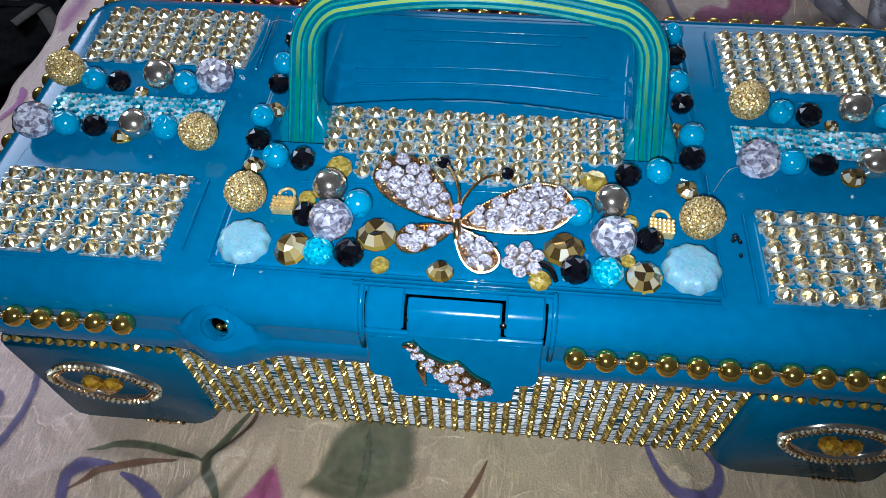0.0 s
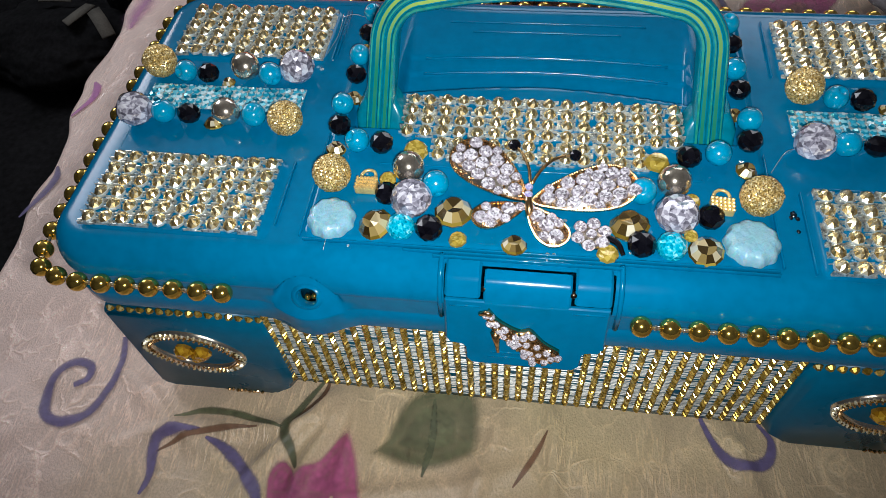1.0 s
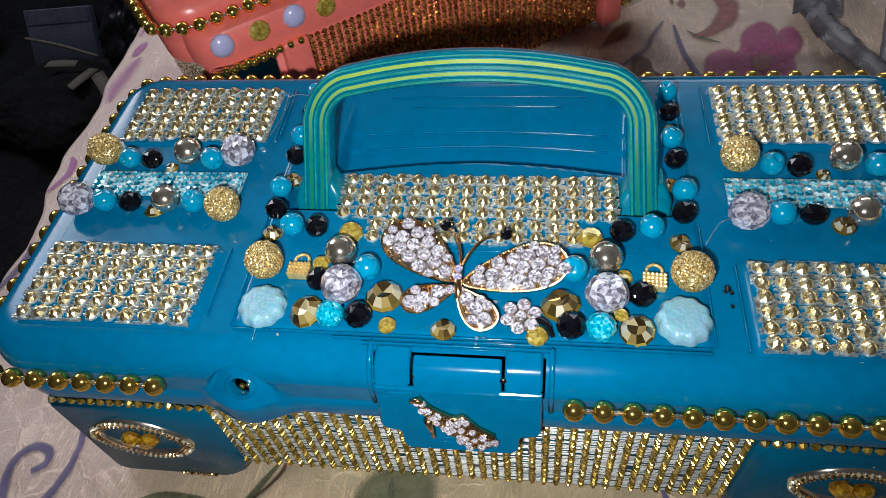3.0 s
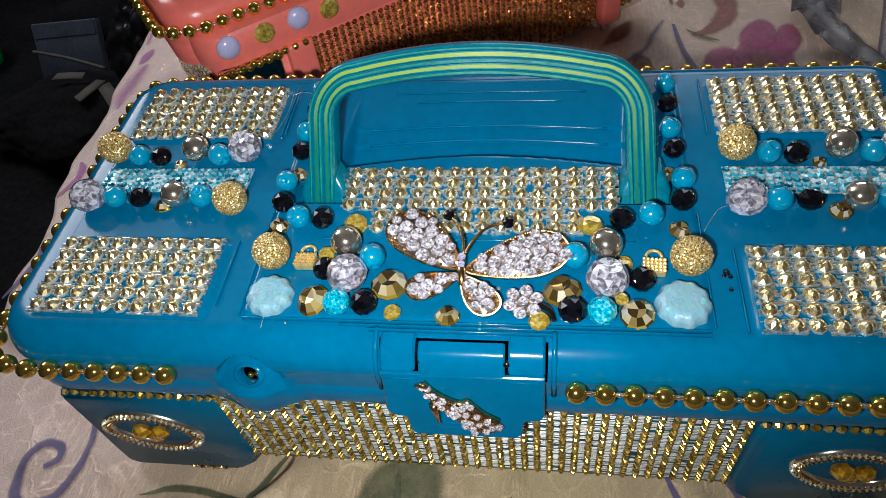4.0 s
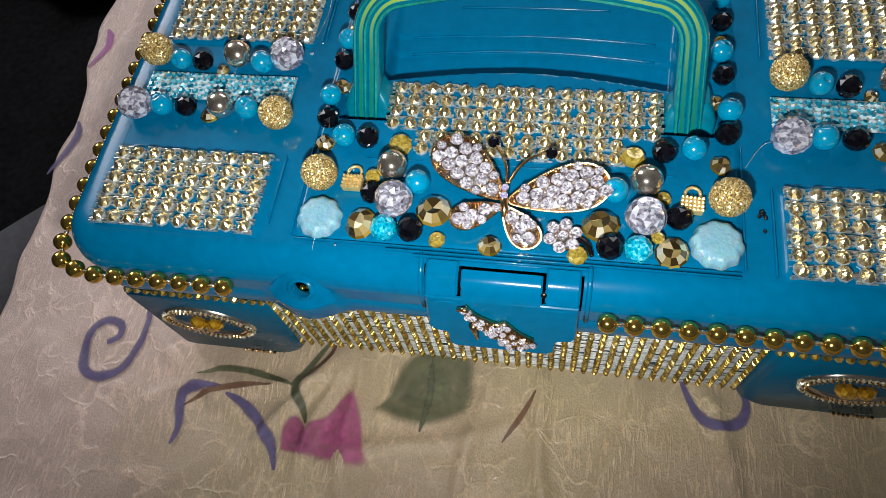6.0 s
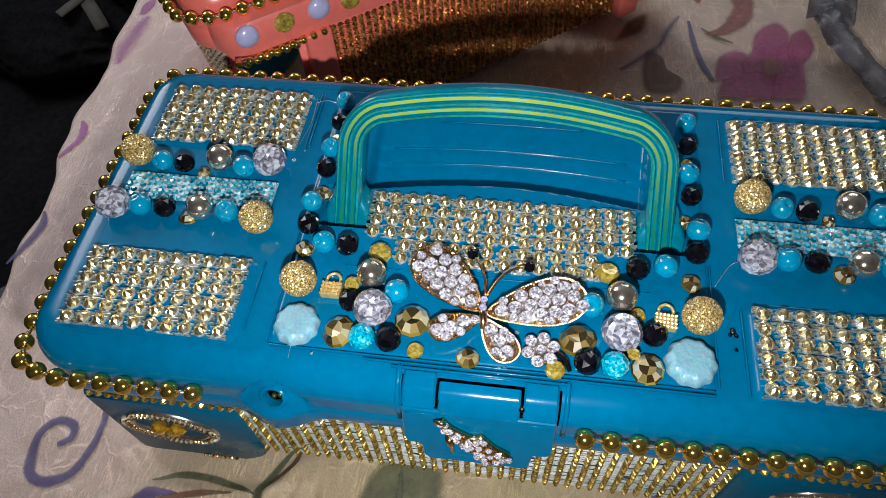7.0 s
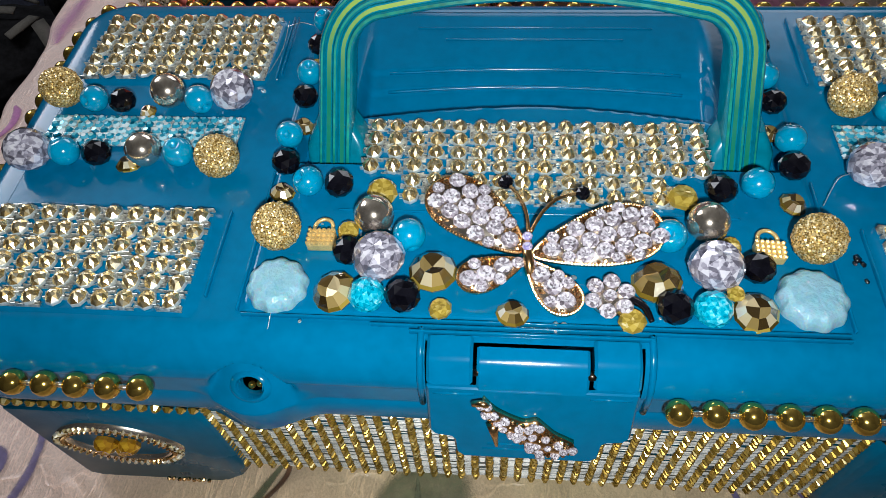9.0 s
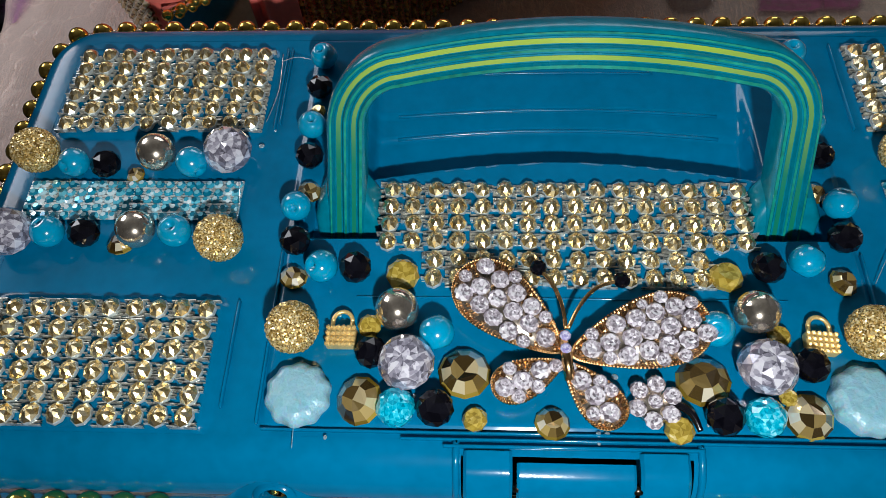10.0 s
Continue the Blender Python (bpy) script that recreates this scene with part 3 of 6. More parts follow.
plain("floor", -1.6, 1.6, -1.4, 1.9, -0.66, -0.60, FLOOR)
def pierced(name, along_x, c, d, lo, hi, u0, u1, z0, z1):
    """A wall with one opening, built from the four pieces round it."""
    bm = bmesh.new()
    for a, b, p, q in ((lo, u0, -0.66, 1.75), (u1, hi, -0.66, 1.75), (u0, u1, -0.66, z0), (u0, u1, z1, 1.75)):
        if along_x:
            block(bm, a, b, c, d, p, q)
        else:
            block(bm, c, d, a, b, p, q)
    return tagged(part(name, bm, WALL, smooth=False), kind="structure")


def window(name, along_x, c, u0, u1, z0, z1):
    """A plain casement frame with a middle bar in the opening."""
    bm = bmesh.new()
    mid = (u0 + u1) / 2
    for a, b, p, q in ((u0, u0 + 0.03, z0, z1), (u1 - 0.03, u1, z0, z1), (mid - 0.015, mid + 0.015, z0, z1), (u0 + 0.03, u1 - 0.03, z0, z0 + 0.03), (u0 + 0.03, u1 - 0.03, z1 - 0.03, z1)):
        if along_x:
            block(bm, a, b, c - 0.015, c + 0.015, p, q)
        else:
            block(bm, c - 0.015, c + 0.015, a, b, p, q)
    return tagged(part(name, bm, WHITE, smooth=False), kind="structure")


# both windows are assumed and out of view, made to hold the lamps
pierced("wall_west", False, -1.68, -1.6, -1.4, 1.9, 0.70, 1.74, 0.70, 1.68)
window("assumed_window_1", False, -1.65, 0.70, 1.74, 0.70, 1.68)
window("assumed_window_2", True, 1.95, -0.28, 1.08, 0.70, 1.50)
plain("wall_east", 1.6, 1.68, -1.4, 1.9, -0.66, 1.75, WALL)
plain("wall_south", -1.68, 1.68, -1.48, -1.4, -0.66, 1.75, WALL)
pierced("wall_north", True, 1.9, 1.98, -1.68, 1.68, -0.28, 1.08, 0.70, 1.50)
plain("ceiling", -1.68, 1.68, -1.48, 1.98, 1.75, 1.80, WHITE)


# ---- the bed's satin cloth ----
def brim(y):
    return -0.2345 - 0.14 * min(y, 0.24) - 0.03 * max(0.0, y - 0.24)


# creases pressed into the cloth before the case: place, direction, height and width
CREASES = ((-0.078, -0.080, 62, 0.0026, 0.0028), (-0.066, -0.078, 80, 0.0020, 0.0024), (-0.056, -0.082, 96, 0.0018, 0.0030), (-0.098, -0.076, 12, 0.0016, 0.0026), (-0.010, -0.080, 84, 0.0016, 0.0026), (0.012, -0.078, 100, 0.0020, 0.0024), (0.040, -0.080, 75, 0.0014, 0.0030), (-0.128, -0.070, -30, 0.0014, 0.0030), (-0.030, -0.090, 20, 0.0012, 0.0030), (0.075, -0.080, 110, 0.0016, 0.0028))


def drape(x, y):
    """Height of the cloth at a place on top of the bed."""
    u = max(0.0, -0.12 - x)
    z = -1.3 * u * u
    z += 0.0024 * abs(noise.noise(Vector((x * 34, y * 9 + x * 9, 5.2)))) * step(-0.050, -0.066, y)
    z += 0.0016 * (0.5 - abs(noise.noise(Vector((x * 62 + y * 20, y * 48 - x * 16, 1.7))))) * step(-0.054, -0.072, y)
    z += 0.0020 * abs(noise.noise(Vector((x * 30 + y * 12, y * 26, 8.8)))) * step(-0.135, -0.150, x)
    z += 0.004 * noise.noise(Vector((x * 9, y * 13, 7.7))) * step(-0.16, -0.21, x)
    z += 0.0016 * noise.noise(Vector((x * 14, y * 11, 0.3))) + 0.0007 * noise.noise(Vector((x * 45, y * 30, 2.1)))
    z += 0.010 * abs(noise.noise(Vector((x * 11 + y * 5, y * 8 - x * 4, 4.4)))) * step(0.10, 0.17, x) * step(0.15, 0.24, y)
    front = step(-0.050, -0.066, y)
    for cx, cy, turn, high, wide in CREASES:
        w = radians(turn)
        along, off = (x - cx) * math.cos(w) + (y - cy) * math.sin(w), (y - cy) * math.cos(w) - (x - cx) * math.sin(w)
        off += 0.002 * math.sin(along * 90)
        z += 1.5 * high * front * math.exp(-(off / wide) ** 2) * step(0.045, 0.020, abs(along))
    return z - 0.0022


def tablecloth():
    bm = bmesh.new()

    def spread(*legs):
        return [a + (b - a) * k / n for a, b, n in legs for k in range(n)] + [legs[-1][1]]

    ys = spread((-0.55, -0.13, 20), (-0.13, 0.06, 120), (0.06, 0.36, 90), (0.36, 1.0, 34))
    ks = spread((-1.0, 0.0, 22), (0.0, 1.0, 190), (1.0, 2.0, 56), (2.0, 3.0, 16))
    rows = []
    for y in ys:
        row = []
        b = brim(y) + 0.011 * noise.noise(Vector((0.7, y * 16, 0))) + 0.004 * noise.noise(Vector((4.7, y * 45, 0)))
        for k in ks:
            if k < 0:
                k = -k
                x = b - 0.010 * (1 - (1 - k) ** 2) - 0.012 * k * noise.noise(Vector((k * 1.5, y * 9, 3)))
                z = drape(b, y) - 0.42 * k ** 1.5
            else:
                x = b + (0.13 - b) * k if k < 1 else 0.13 + 0.27 * (k - 1) if k < 2 else 0.40 + 0.55 * (k - 2)
                z = drape(x, y)
            row.append(bm.verts.new((x, y, z)))
        rows.append(row)
    for a, c in zip(rows, rows[1:]):
        for i in range(len(ks) - 1):
            bm.faces.new((a[i], a[i + 1], c[i + 1], c[i]))
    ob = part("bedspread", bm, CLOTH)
    return tagged(ob, "cream and pink satin bedspread printed with flowers and purple scrolls", "bedspread")


SPREAD = tablecloth()


def ribbon(name, pts, width, material, taper=0.25, lift=0.0007, soft=False):
    """A brush stroke of the print: a band along the line, lying on the cloth."""
    bm = bmesh.new()
    ink = bm.verts.layers.float.new("ink")
    line = bezier([(*p, 0.0) for p in pts], 7)
    rows = []
    for k, p in enumerate(line):
        a, b = line[max(0, k - 1)], line[min(len(line) - 1, k + 1)]
        way = Vector((b[0] - a[0], b[1] - a[1], 0)).normalized()
        side = Vector((-way.y, way.x, 0))
        e = min(k, len(line) - 1 - k) / (0.3 * len(line))
        w = width * (taper + (1 - taper) * min(1.0, e)) * (1 + 0.2 * noise.noise(Vector((k * 0.21, width * 900, 0))))
        row = []
        for f, i in ((-0.8, 0.0), (-0.35, 0.25), (0.0, 0.45), (0.35, 0.25), (0.8, 0.0)) if soft else ((-0.58, 0.0), (-0.34, 0.48), (0.0, 0.72), (0.34, 0.48), (0.58, 0.0)):
            q = Vector(p) + side * w * f
            v = bm.verts.new((q.x, q.y, drape(q.x, q.y) + lift))
            v[ink] = i
            row.append(v)
        rows.append(row)
    for a, b in zip(rows, rows[1:]):
        for i in range(4):
            bm.faces.new((a[i], a[i + 1], b[i + 1], b[i]))
    return part(name, bm, material, SPREAD)


def patch(name, pts, material, lift=0.0005, soft=False):
    """A filled shape of the print: rings from its outline to its middle."""
    bm = bmesh.new()
    ink = bm.verts.layers.float.new("ink")
    line = bezier([(*p, 0.0) for p in (*pts, pts[0])], 4)[:-1]
    c = sum((Vector(p) for p in line), Vector()) / len(line)
    rings = []
    for f, i in ((1.16, 0.0), (0.95, 0.22), (0.75, 0.42), (0.45, 0.55), (0.15, 0.5)) if soft else ((1.12, 0.0), (1.02, 0.16), (0.92, 0.34), (0.82, 0.52), (0.70, 0.5), (0.58, 0.45), (0.45, 0.55), (0.30, 0.6), (0.12, 0.5)):
        ring = []
        for p in line:
            q = c + (Vector(p) - c) * f
            v = bm.verts.new((q.x, q.y, drape(q.x, q.y) + lift))
            v[ink] = i
            ring.append(v)
        rings.append(ring)
    m = len(line)
    for a, b in zip(rings, rings[1:]):
        for k in range(m):
            bm.faces.new((a[k], a[(k + 1) % m], b[(k + 1) % m], b[k]))
    bm.faces.new(rings[-1])
    return part(name, bm, material, SPREAD)


ribbon("purple_scroll", [(-0.1518, -0.0440), (-0.1485, -0.0571), (-0.1499, -0.0679), (-0.1537, -0.0757), (-0.1621, -0.0795), (-0.1698, -0.0768), (-0.1735, -0.0680), (-0.1729, -0.0600), (-0.1675, -0.0557), (-0.1605, -0.0572), (-0.1592, -0.0624), (-0.1636, -0.0654)], 0.0046, INK_PURPLE, 0.6)
ribbon("purple_scroll", [(-0.1228, -0.1016), (-0.1215, -0.0952), (-0.1233, -0.0848), (-0.1209, -0.0810), (-0.1147, -0.0788), (-0.1084, -0.0784)], 0.0042, INK_PURPLE)
ribbon("purple_scroll", [(-0.1060, -0.0806), (-0.0978, -0.0840), (-0.0899, -0.0900), (-0.0836, -0.0971), (-0.0800, -0.1060)], 0.0050, INK_PURPLE)
ribbon("purple_scroll", [(0.0590, -0.0520), (0.0636, -0.0639), (0.0678, -0.0698), (0.0741, -0.0715), (0.0805, -0.0685), (0.0825, -0.0615), (0.0789, -0.0560)], 0.0044, INK_PURPLE)
ribbon("green_stroke", [(-0.1192, -0.0747), (-0.1107, -0.0715), (-0.0980, -0.0715), (-0.0872, -0.0733), (-0.0798, -0.0753)], 0.0030, INK_GREEN)
ribbon("brown_stroke", [(-0.1218, -0.0870), (-0.1127, -0.0806), (-0.1011, -0.0775), (-0.0885, -0.0757)], 0.0024, INK_BROWN)
# these two dark strokes paint in the shade of a fold in the cloth
ribbon("green_stroke", [(-0.0692, -0.0548), (-0.0752, -0.0668), (-0.0784, -0.0757), (-0.0750, -0.0823), (-0.0714, -0.0888)], 0.0040, INK_DARK)
ribbon("brown_stroke", [(-0.0680, -0.0548), (-0.0684, -0.0624), (-0.0740, -0.0692), (-0.0781, -0.0744)], 0.0028, INK_BROWN, lift=0.0006)
patch("magenta_petal", [(-0.0796, -0.0990), (-0.0805, -0.0905), (-0.0770, -0.0856), (-0.0717, -0.0900), (-0.0690, -0.0990)], INK_PINK)
patch("magenta_petal", [(-0.0720, -0.1000), (-0.0717, -0.0900), (-0.0647, -0.0844), (-0.0584, -0.0744), (-0.0540, -0.0785), (-0.0498, -0.0921), (-0.0490, -0.1010)], INK_PINK)
patch("green_leaf", [(-0.0482, -0.0800), (-0.0446, -0.0752), (-0.0430, -0.0688), (-0.0385, -0.0587), (-0.0292, -0.0530), (-0.0151, -0.0540), (-0.0127, -0.0733), (-0.0174, -0.0784), (-0.0271, -0.0831), (-0.0365, -0.0832)], INK_GREEN)
ribbon("leaf_vein", [(-0.0296, -0.0580), (-0.0287, -0.0731), (-0.0304, -0.0860)], 0.0026, INK_DARK, lift=0.0005)
ribbon("brown_stroke", [(0.0097, -0.0661), (0.0050, -0.0765), (-0.0007, -0.0859)], 0.0022, INK_BROWN)
ribbon("lilac_scroll", [(-0.2385, 0.0200), (-0.2320, 0.0320), (-0.2300, 0.0430), (-0.2340, 0.0520)], 0.0060, INK_PURPLE)
ribbon("lilac_scroll", [(-0.2460, 0.0900), (-0.2380, 0.1006), (-0.2390, 0.1096), (-0.2450, 0.1180)], 0.0060, INK_LILAC)
patch("magenta_petal", [(0.1188, 0.1840), (0.1220, 0.1987), (0.1333, 0.2097), (0.1404, 0.2028), (0.1381, 0.1871), (0.1272, 0.1792)], INK_PINK, 0.0005)
patch("magenta_petal", [(0.1369, 0.1845), (0.1412, 0.2002), (0.1488, 0.2040), (0.1522, 0.1910), (0.1464, 0.1787), (0.1384, 0.1745)], INK_PINK, 0.0007)
patch("magenta_petal", [(0.0976, 0.1611), (0.1015, 0.1785), (0.1112, 0.1848), (0.1182, 0.1789), (0.1150, 0.1641), (0.1054, 0.1566)], INK_PINK, 0.0009)
patch("magenta_petal", [(0.1125, 0.1738), (0.1223, 0.1882), (0.1312, 0.1869), (0.1310, 0.1743), (0.1224, 0.1643), (0.1135, 0.1640)], INK_PINK, 0.0011)
patch("magenta_petal", [(0.0972, 0.1470), (0.1012, 0.1588), (0.1123, 0.1664), (0.1270, 0.1664), (0.1252, 0.1481)], INK_PINK, 0.0013)
patch("magenta_petal", [(0.1247, 0.1481), (0.1283, 0.1645), (0.1358, 0.1769), (0.1434, 0.1786), (0.1443, 0.1651), (0.1403, 0.1487)], INK_PINK, 0.0015)
patch("magenta_petal", [(0.1185, 0.1690), (0.1270, 0.1894), (0.1380, 0.1922), (0.1429, 0.1846), (0.1385, 0.1649), (0.1259, 0.1573)], INK_PINK, 0.0004)
patch("flower_heart", [(0.1222, 0.1750), (0.1281, 0.1792), (0.1329, 0.1754), (0.1303, 0.1646), (0.1223, 0.1634)], INK_ROSE, 0.0019, soft=True)
ribbon("rose_crescent", [(0.1011, 0.2397), (0.1103, 0.2379), (0.1176, 0.2291), (0.1178, 0.2187), (0.1132, 0.2080), (0.1051, 0.1997), (0.0964, 0.1968)], 0.0125, INK_ROSE, 0.15)
ribbon("brown_curl", [(0.0889, 0.2276), (0.0877, 0.2408), (0.0937, 0.2495), (0.1046, 0.2489), (0.1125, 0.2434)], 0.0034, INK_BROWN, 0.4, lift=0.0008)
patch("rose_spot", [(0.0903, 0.2288), (0.0943, 0.2336), (0.0962, 0.2277), (0.0935, 0.2230)], INK_ROSE, soft=True)
ribbon("purple_stem", [(0.0874, 0.2073), (0.0897, 0.1859), (0.0932, 0.1707), (0.0974, 0.1596)], 0.0036, INK_PURPLE, 0.5)
ribbon("dark_stem", [(0.0824, 0.2112), (0.0756, 0.1978), (0.0709, 0.1854), (0.0611, 0.1748), (0.0499, 0.1644)], 0.0050, INK_PURPLE, 0.5, lift=0.0009, soft=True)
patch("brown_leaf", [(0.0608, 0.1662), (0.0644, 0.1816), (0.0721, 0.1776), (0.0747, 0.1676), (0.0826, 0.1606), (0.0789, 0.1495), (0.0633, 0.1489)], INK_BROWN)
patch("brown_leaf", [(0.0470, 0.1874), (0.0537, 0.2040), (0.0655, 0.2126), (0.0617, 0.1958)], INK_BROWN, soft=True)
patch("pink_petal", [(-0.2538, 0.2191), (-0.2549, 0.2297), (-0.2471, 0.2325), (-0.2430, 0.2253), (-0.2470, 0.2173)], INK_LILAC)
ribbon("pink_shade", [(-0.2451, 0.1683), (-0.2476, 0.1871), (-0.2465, 0.2031), (-0.2436, 0.2133)], 0.0180, INK_LILAC, 0.3, soft=True)
ribbon("pink_shade", [(-0.2571, 0.2432), (-0.2608, 0.2573), (-0.2622, 0.2681)], 0.0050, INK_LILAC, 0.3, soft=True)
patch("cream_petal", [(0.0960, 0.2600), (0.0980, 0.3050), (0.1200, 0.3350), (0.1550, 0.3250), (0.1680, 0.2900), (0.1600, 0.2450), (0.1400, 0.2280), (0.1180, 0.2420)], INK_CREAM, soft=True)
patch("cream_petal", [(0.1500, 0.3350), (0.1620, 0.3750), (0.2000, 0.3850), (0.2200, 0.3500), (0.1900, 0.3300)], INK_CREAM, soft=True)
ribbon("tan_shade", [(0.1220, 0.2950), (0.1380, 0.2900), (0.1470, 0.2750), (0.1450, 0.2550), (0.1380, 0.2420)], 0.0150, INK_TAN, 0.1, lift=0.0006, soft=True)
ribbon("rose_curl", [(0.1680, 0.3500), (0.1660, 0.3250), (0.1760, 0.3150), (0.1900, 0.3160)], 0.0060, INK_ROSE, 0.3, lift=0.0007)
ribbon("green_stroke", [(0.0939, 0.2018), (0.1010, 0.1950), (0.1100, 0.1900)], 0.0028, INK_GREEN)
ribbon("brown_curl", [(0.2100, 0.4400), (0.1960, 0.4000), (0.2000, 0.3700), (0.2150, 0.3600)], 0.0075, INK_ROSE, 0.3, soft=True)
patch("magenta_petal", [(0.1700, 0.5200), (0.2200, 0.5000), (0.2500, 0.5600), (0.2300, 0.6500), (0.1700, 0.6300)], INK_PINK)


# ---- the bead-covered cases ----
HX, HY, CY, RC = 0.1340, 0.0610, -0.0035, 0.0150
BX, RX, RY = 0.1315, 0.0105, 0.0095


def slab(x, y, x0, x1, y0, y1, r, soft):
    """1 inside a rounded rectangle, falling to 0 over soft at its edge."""
    dx, dy = abs(x - (x0 + x1) / 2) - (x1 - x0) / 2 + r, abs(y - (y0 + y1) / 2) - (y1 - y0) / 2 + r
    d = math.hypot(max(dx, 0), max(dy, 0)) + min(max(dx, dy), 0) - r
    return step(0, -soft, d) if d < 0 else 0.0


PADS = ((-0.1222, -0.0700, -0.0560, -0.0258), (-0.1222, -0.0700, 0.0155, 0.0455), (0.0700, 0.1222, -0.0560, -0.0258), (0.0700, 0.1222, 0.0155, 0.0455))


def relief(x, y):
    """The moulding of the lid's top, above or below its plain level."""
    z = 0.0
    for x0, x1, y0, y1 in PADS:
        z = max(z, 0.0011 * slab(x, y, x0, x1, y0, y1, 0.004, 0.0018))
    z = max(z, 0.0007 * slab(x, y, -0.0608, 0.0608, -0.0535, 0.0480, 0.003, 0.0012))
    for s in (-1, 1):
        z -= 0.0046 * slab(x, y, s * 0.0478 - 0.0098, s * 0.0478 + 0.0098, -0.0118, 0.0010, 0.002, 0.0012)
    if abs(x) < 0.046:
        front = 0.0032 + 0.0052 * math.cos(x / 0.044 * 1.5708)
        back = 0.0455
        v = (y - front) / (back - front)
        if -0.05 < v < 1:
            v = max(v, 0.0)
            deep = 0.0092 * (1 - v) ** 1.15 * step(0, 0.08, v)
            deep -= 0.0013 * step(0.34, 0.37, v) * (1 - v) + 0.0013 * step(0.48, 0.51, v) * (1 - v)
            z -= deep * step(0.0455, 0.0428, abs(x))
    return z


EYELET = -0.0588


def eyelet(x, y, z, zs):
    """The lip swells outward at the padlock eyelet, and an arched hollow is sunk into the brow above it."""
    u = (x - EYELET) / 0.0150
    swell = 0.0044 * (0.5 + 0.5 * math.cos(3.14159 * min(1.0, abs(u))))
    if z < 0.0664 * zs:
        return y - swell
    e = math.hypot((x - EYELET) / 0.0104, (z - 0.0655 * zs) / (0.0130 * zs))
    k = step(1.0, 0.84, e)
    floor = CY - HY - swell + 0.86 * (z - 0.0664 * zs) / zs
    return (y - swell * step(0.0700 * zs, 0.0664 * zs, z)) * (1 - k) + floor * k


def lid_mesh(L, zs):
    bm = bmesh.new()
    rings = []
    prof = [(0.0022, 0.0022, 0.0575 * zs), (0.0003, 0.0003, 0.0580 * zs), (0, 0, 0.0590 * zs), (0, 0, 0.0660 * zs), (0.0004, 0.0004, 0.0665 * zs)]
    low, high = 0.0667 * zs, L - RY - 0.0004
    prof += [(0.0004, 0.0004, low + (high - low) * k / 10) for k in range(11)]
    for k in range(27):
        w = radians(90 * k / 26)
        down = RY * (1 - math.sin(w))
        prof.append((max(0.0002, RX - RX * (1 - math.sin(w) ** 3) ** 0.3333), RY * (1 - math.cos(w)) + 0.0004 * (k == 0), L - down))
    for ix, iy, z in prof:
        ring = []
        for x, y in outline(HX - ix, HY - iy, max(0.006, RC - (ix + iy) / 2), 0, CY, 8, 420, 40):
            if y < CY - 0.03 and abs(x - EYELET) < 0.022:
                y = eyelet(x, y, z, zs)
            ring.append((x, y, z))
        rings.append(ring)
    loft(bm, rings, (False, False))
    hole = Vector((EYELET + 0.0002, -0.0650, 0.0716 * zs))
    bmesh.ops.delete(bm, geom=[f for f in bm.faces if (f.calc_center_median() - hole).length < 0.0027], context="FACES")
    if zs == 1.0:
        # the hinge's cavity in the brow, behind the lugs and the clasp
        gap = [f for f in bm.faces for c in (f.calc_center_median(),) if -0.0218 < c.x < 0.0210 and c.y < -0.0576 and L - 0.0085 < c.z < L - 0.0002]
        bmesh.ops.delete(bm, geom=gap, context="FACES")
    nx, ny, hx, hy, rc = 400, 180, HX - RX, HY - RY, RC - (RX + RY) / 2
    rows = []
    for j in range(ny + 1):
        y = -hy + 2 * hy * j / ny
        over = max(0.0, abs(y) - (hy - rc))
        w = hx - (rc - math.sqrt(max(0.0, rc * rc - over * over)))
        rows.append([bm.verts.new((w * (2 * i / nx - 1), y + CY, L - 0.00005 + relief(w * (2 * i / nx - 1), y + CY) * (1 if abs(y) < hy - 1e-4 else 0))) for i in range(nx + 1)])
    for a, b in zip(rows, rows[1:]):
        for i in range(nx):
            bm.faces.new((a[i], a[i + 1], b[i + 1], b[i]))
    bmesh.ops.recalc_face_normals(bm, faces=bm.faces)
    return bm


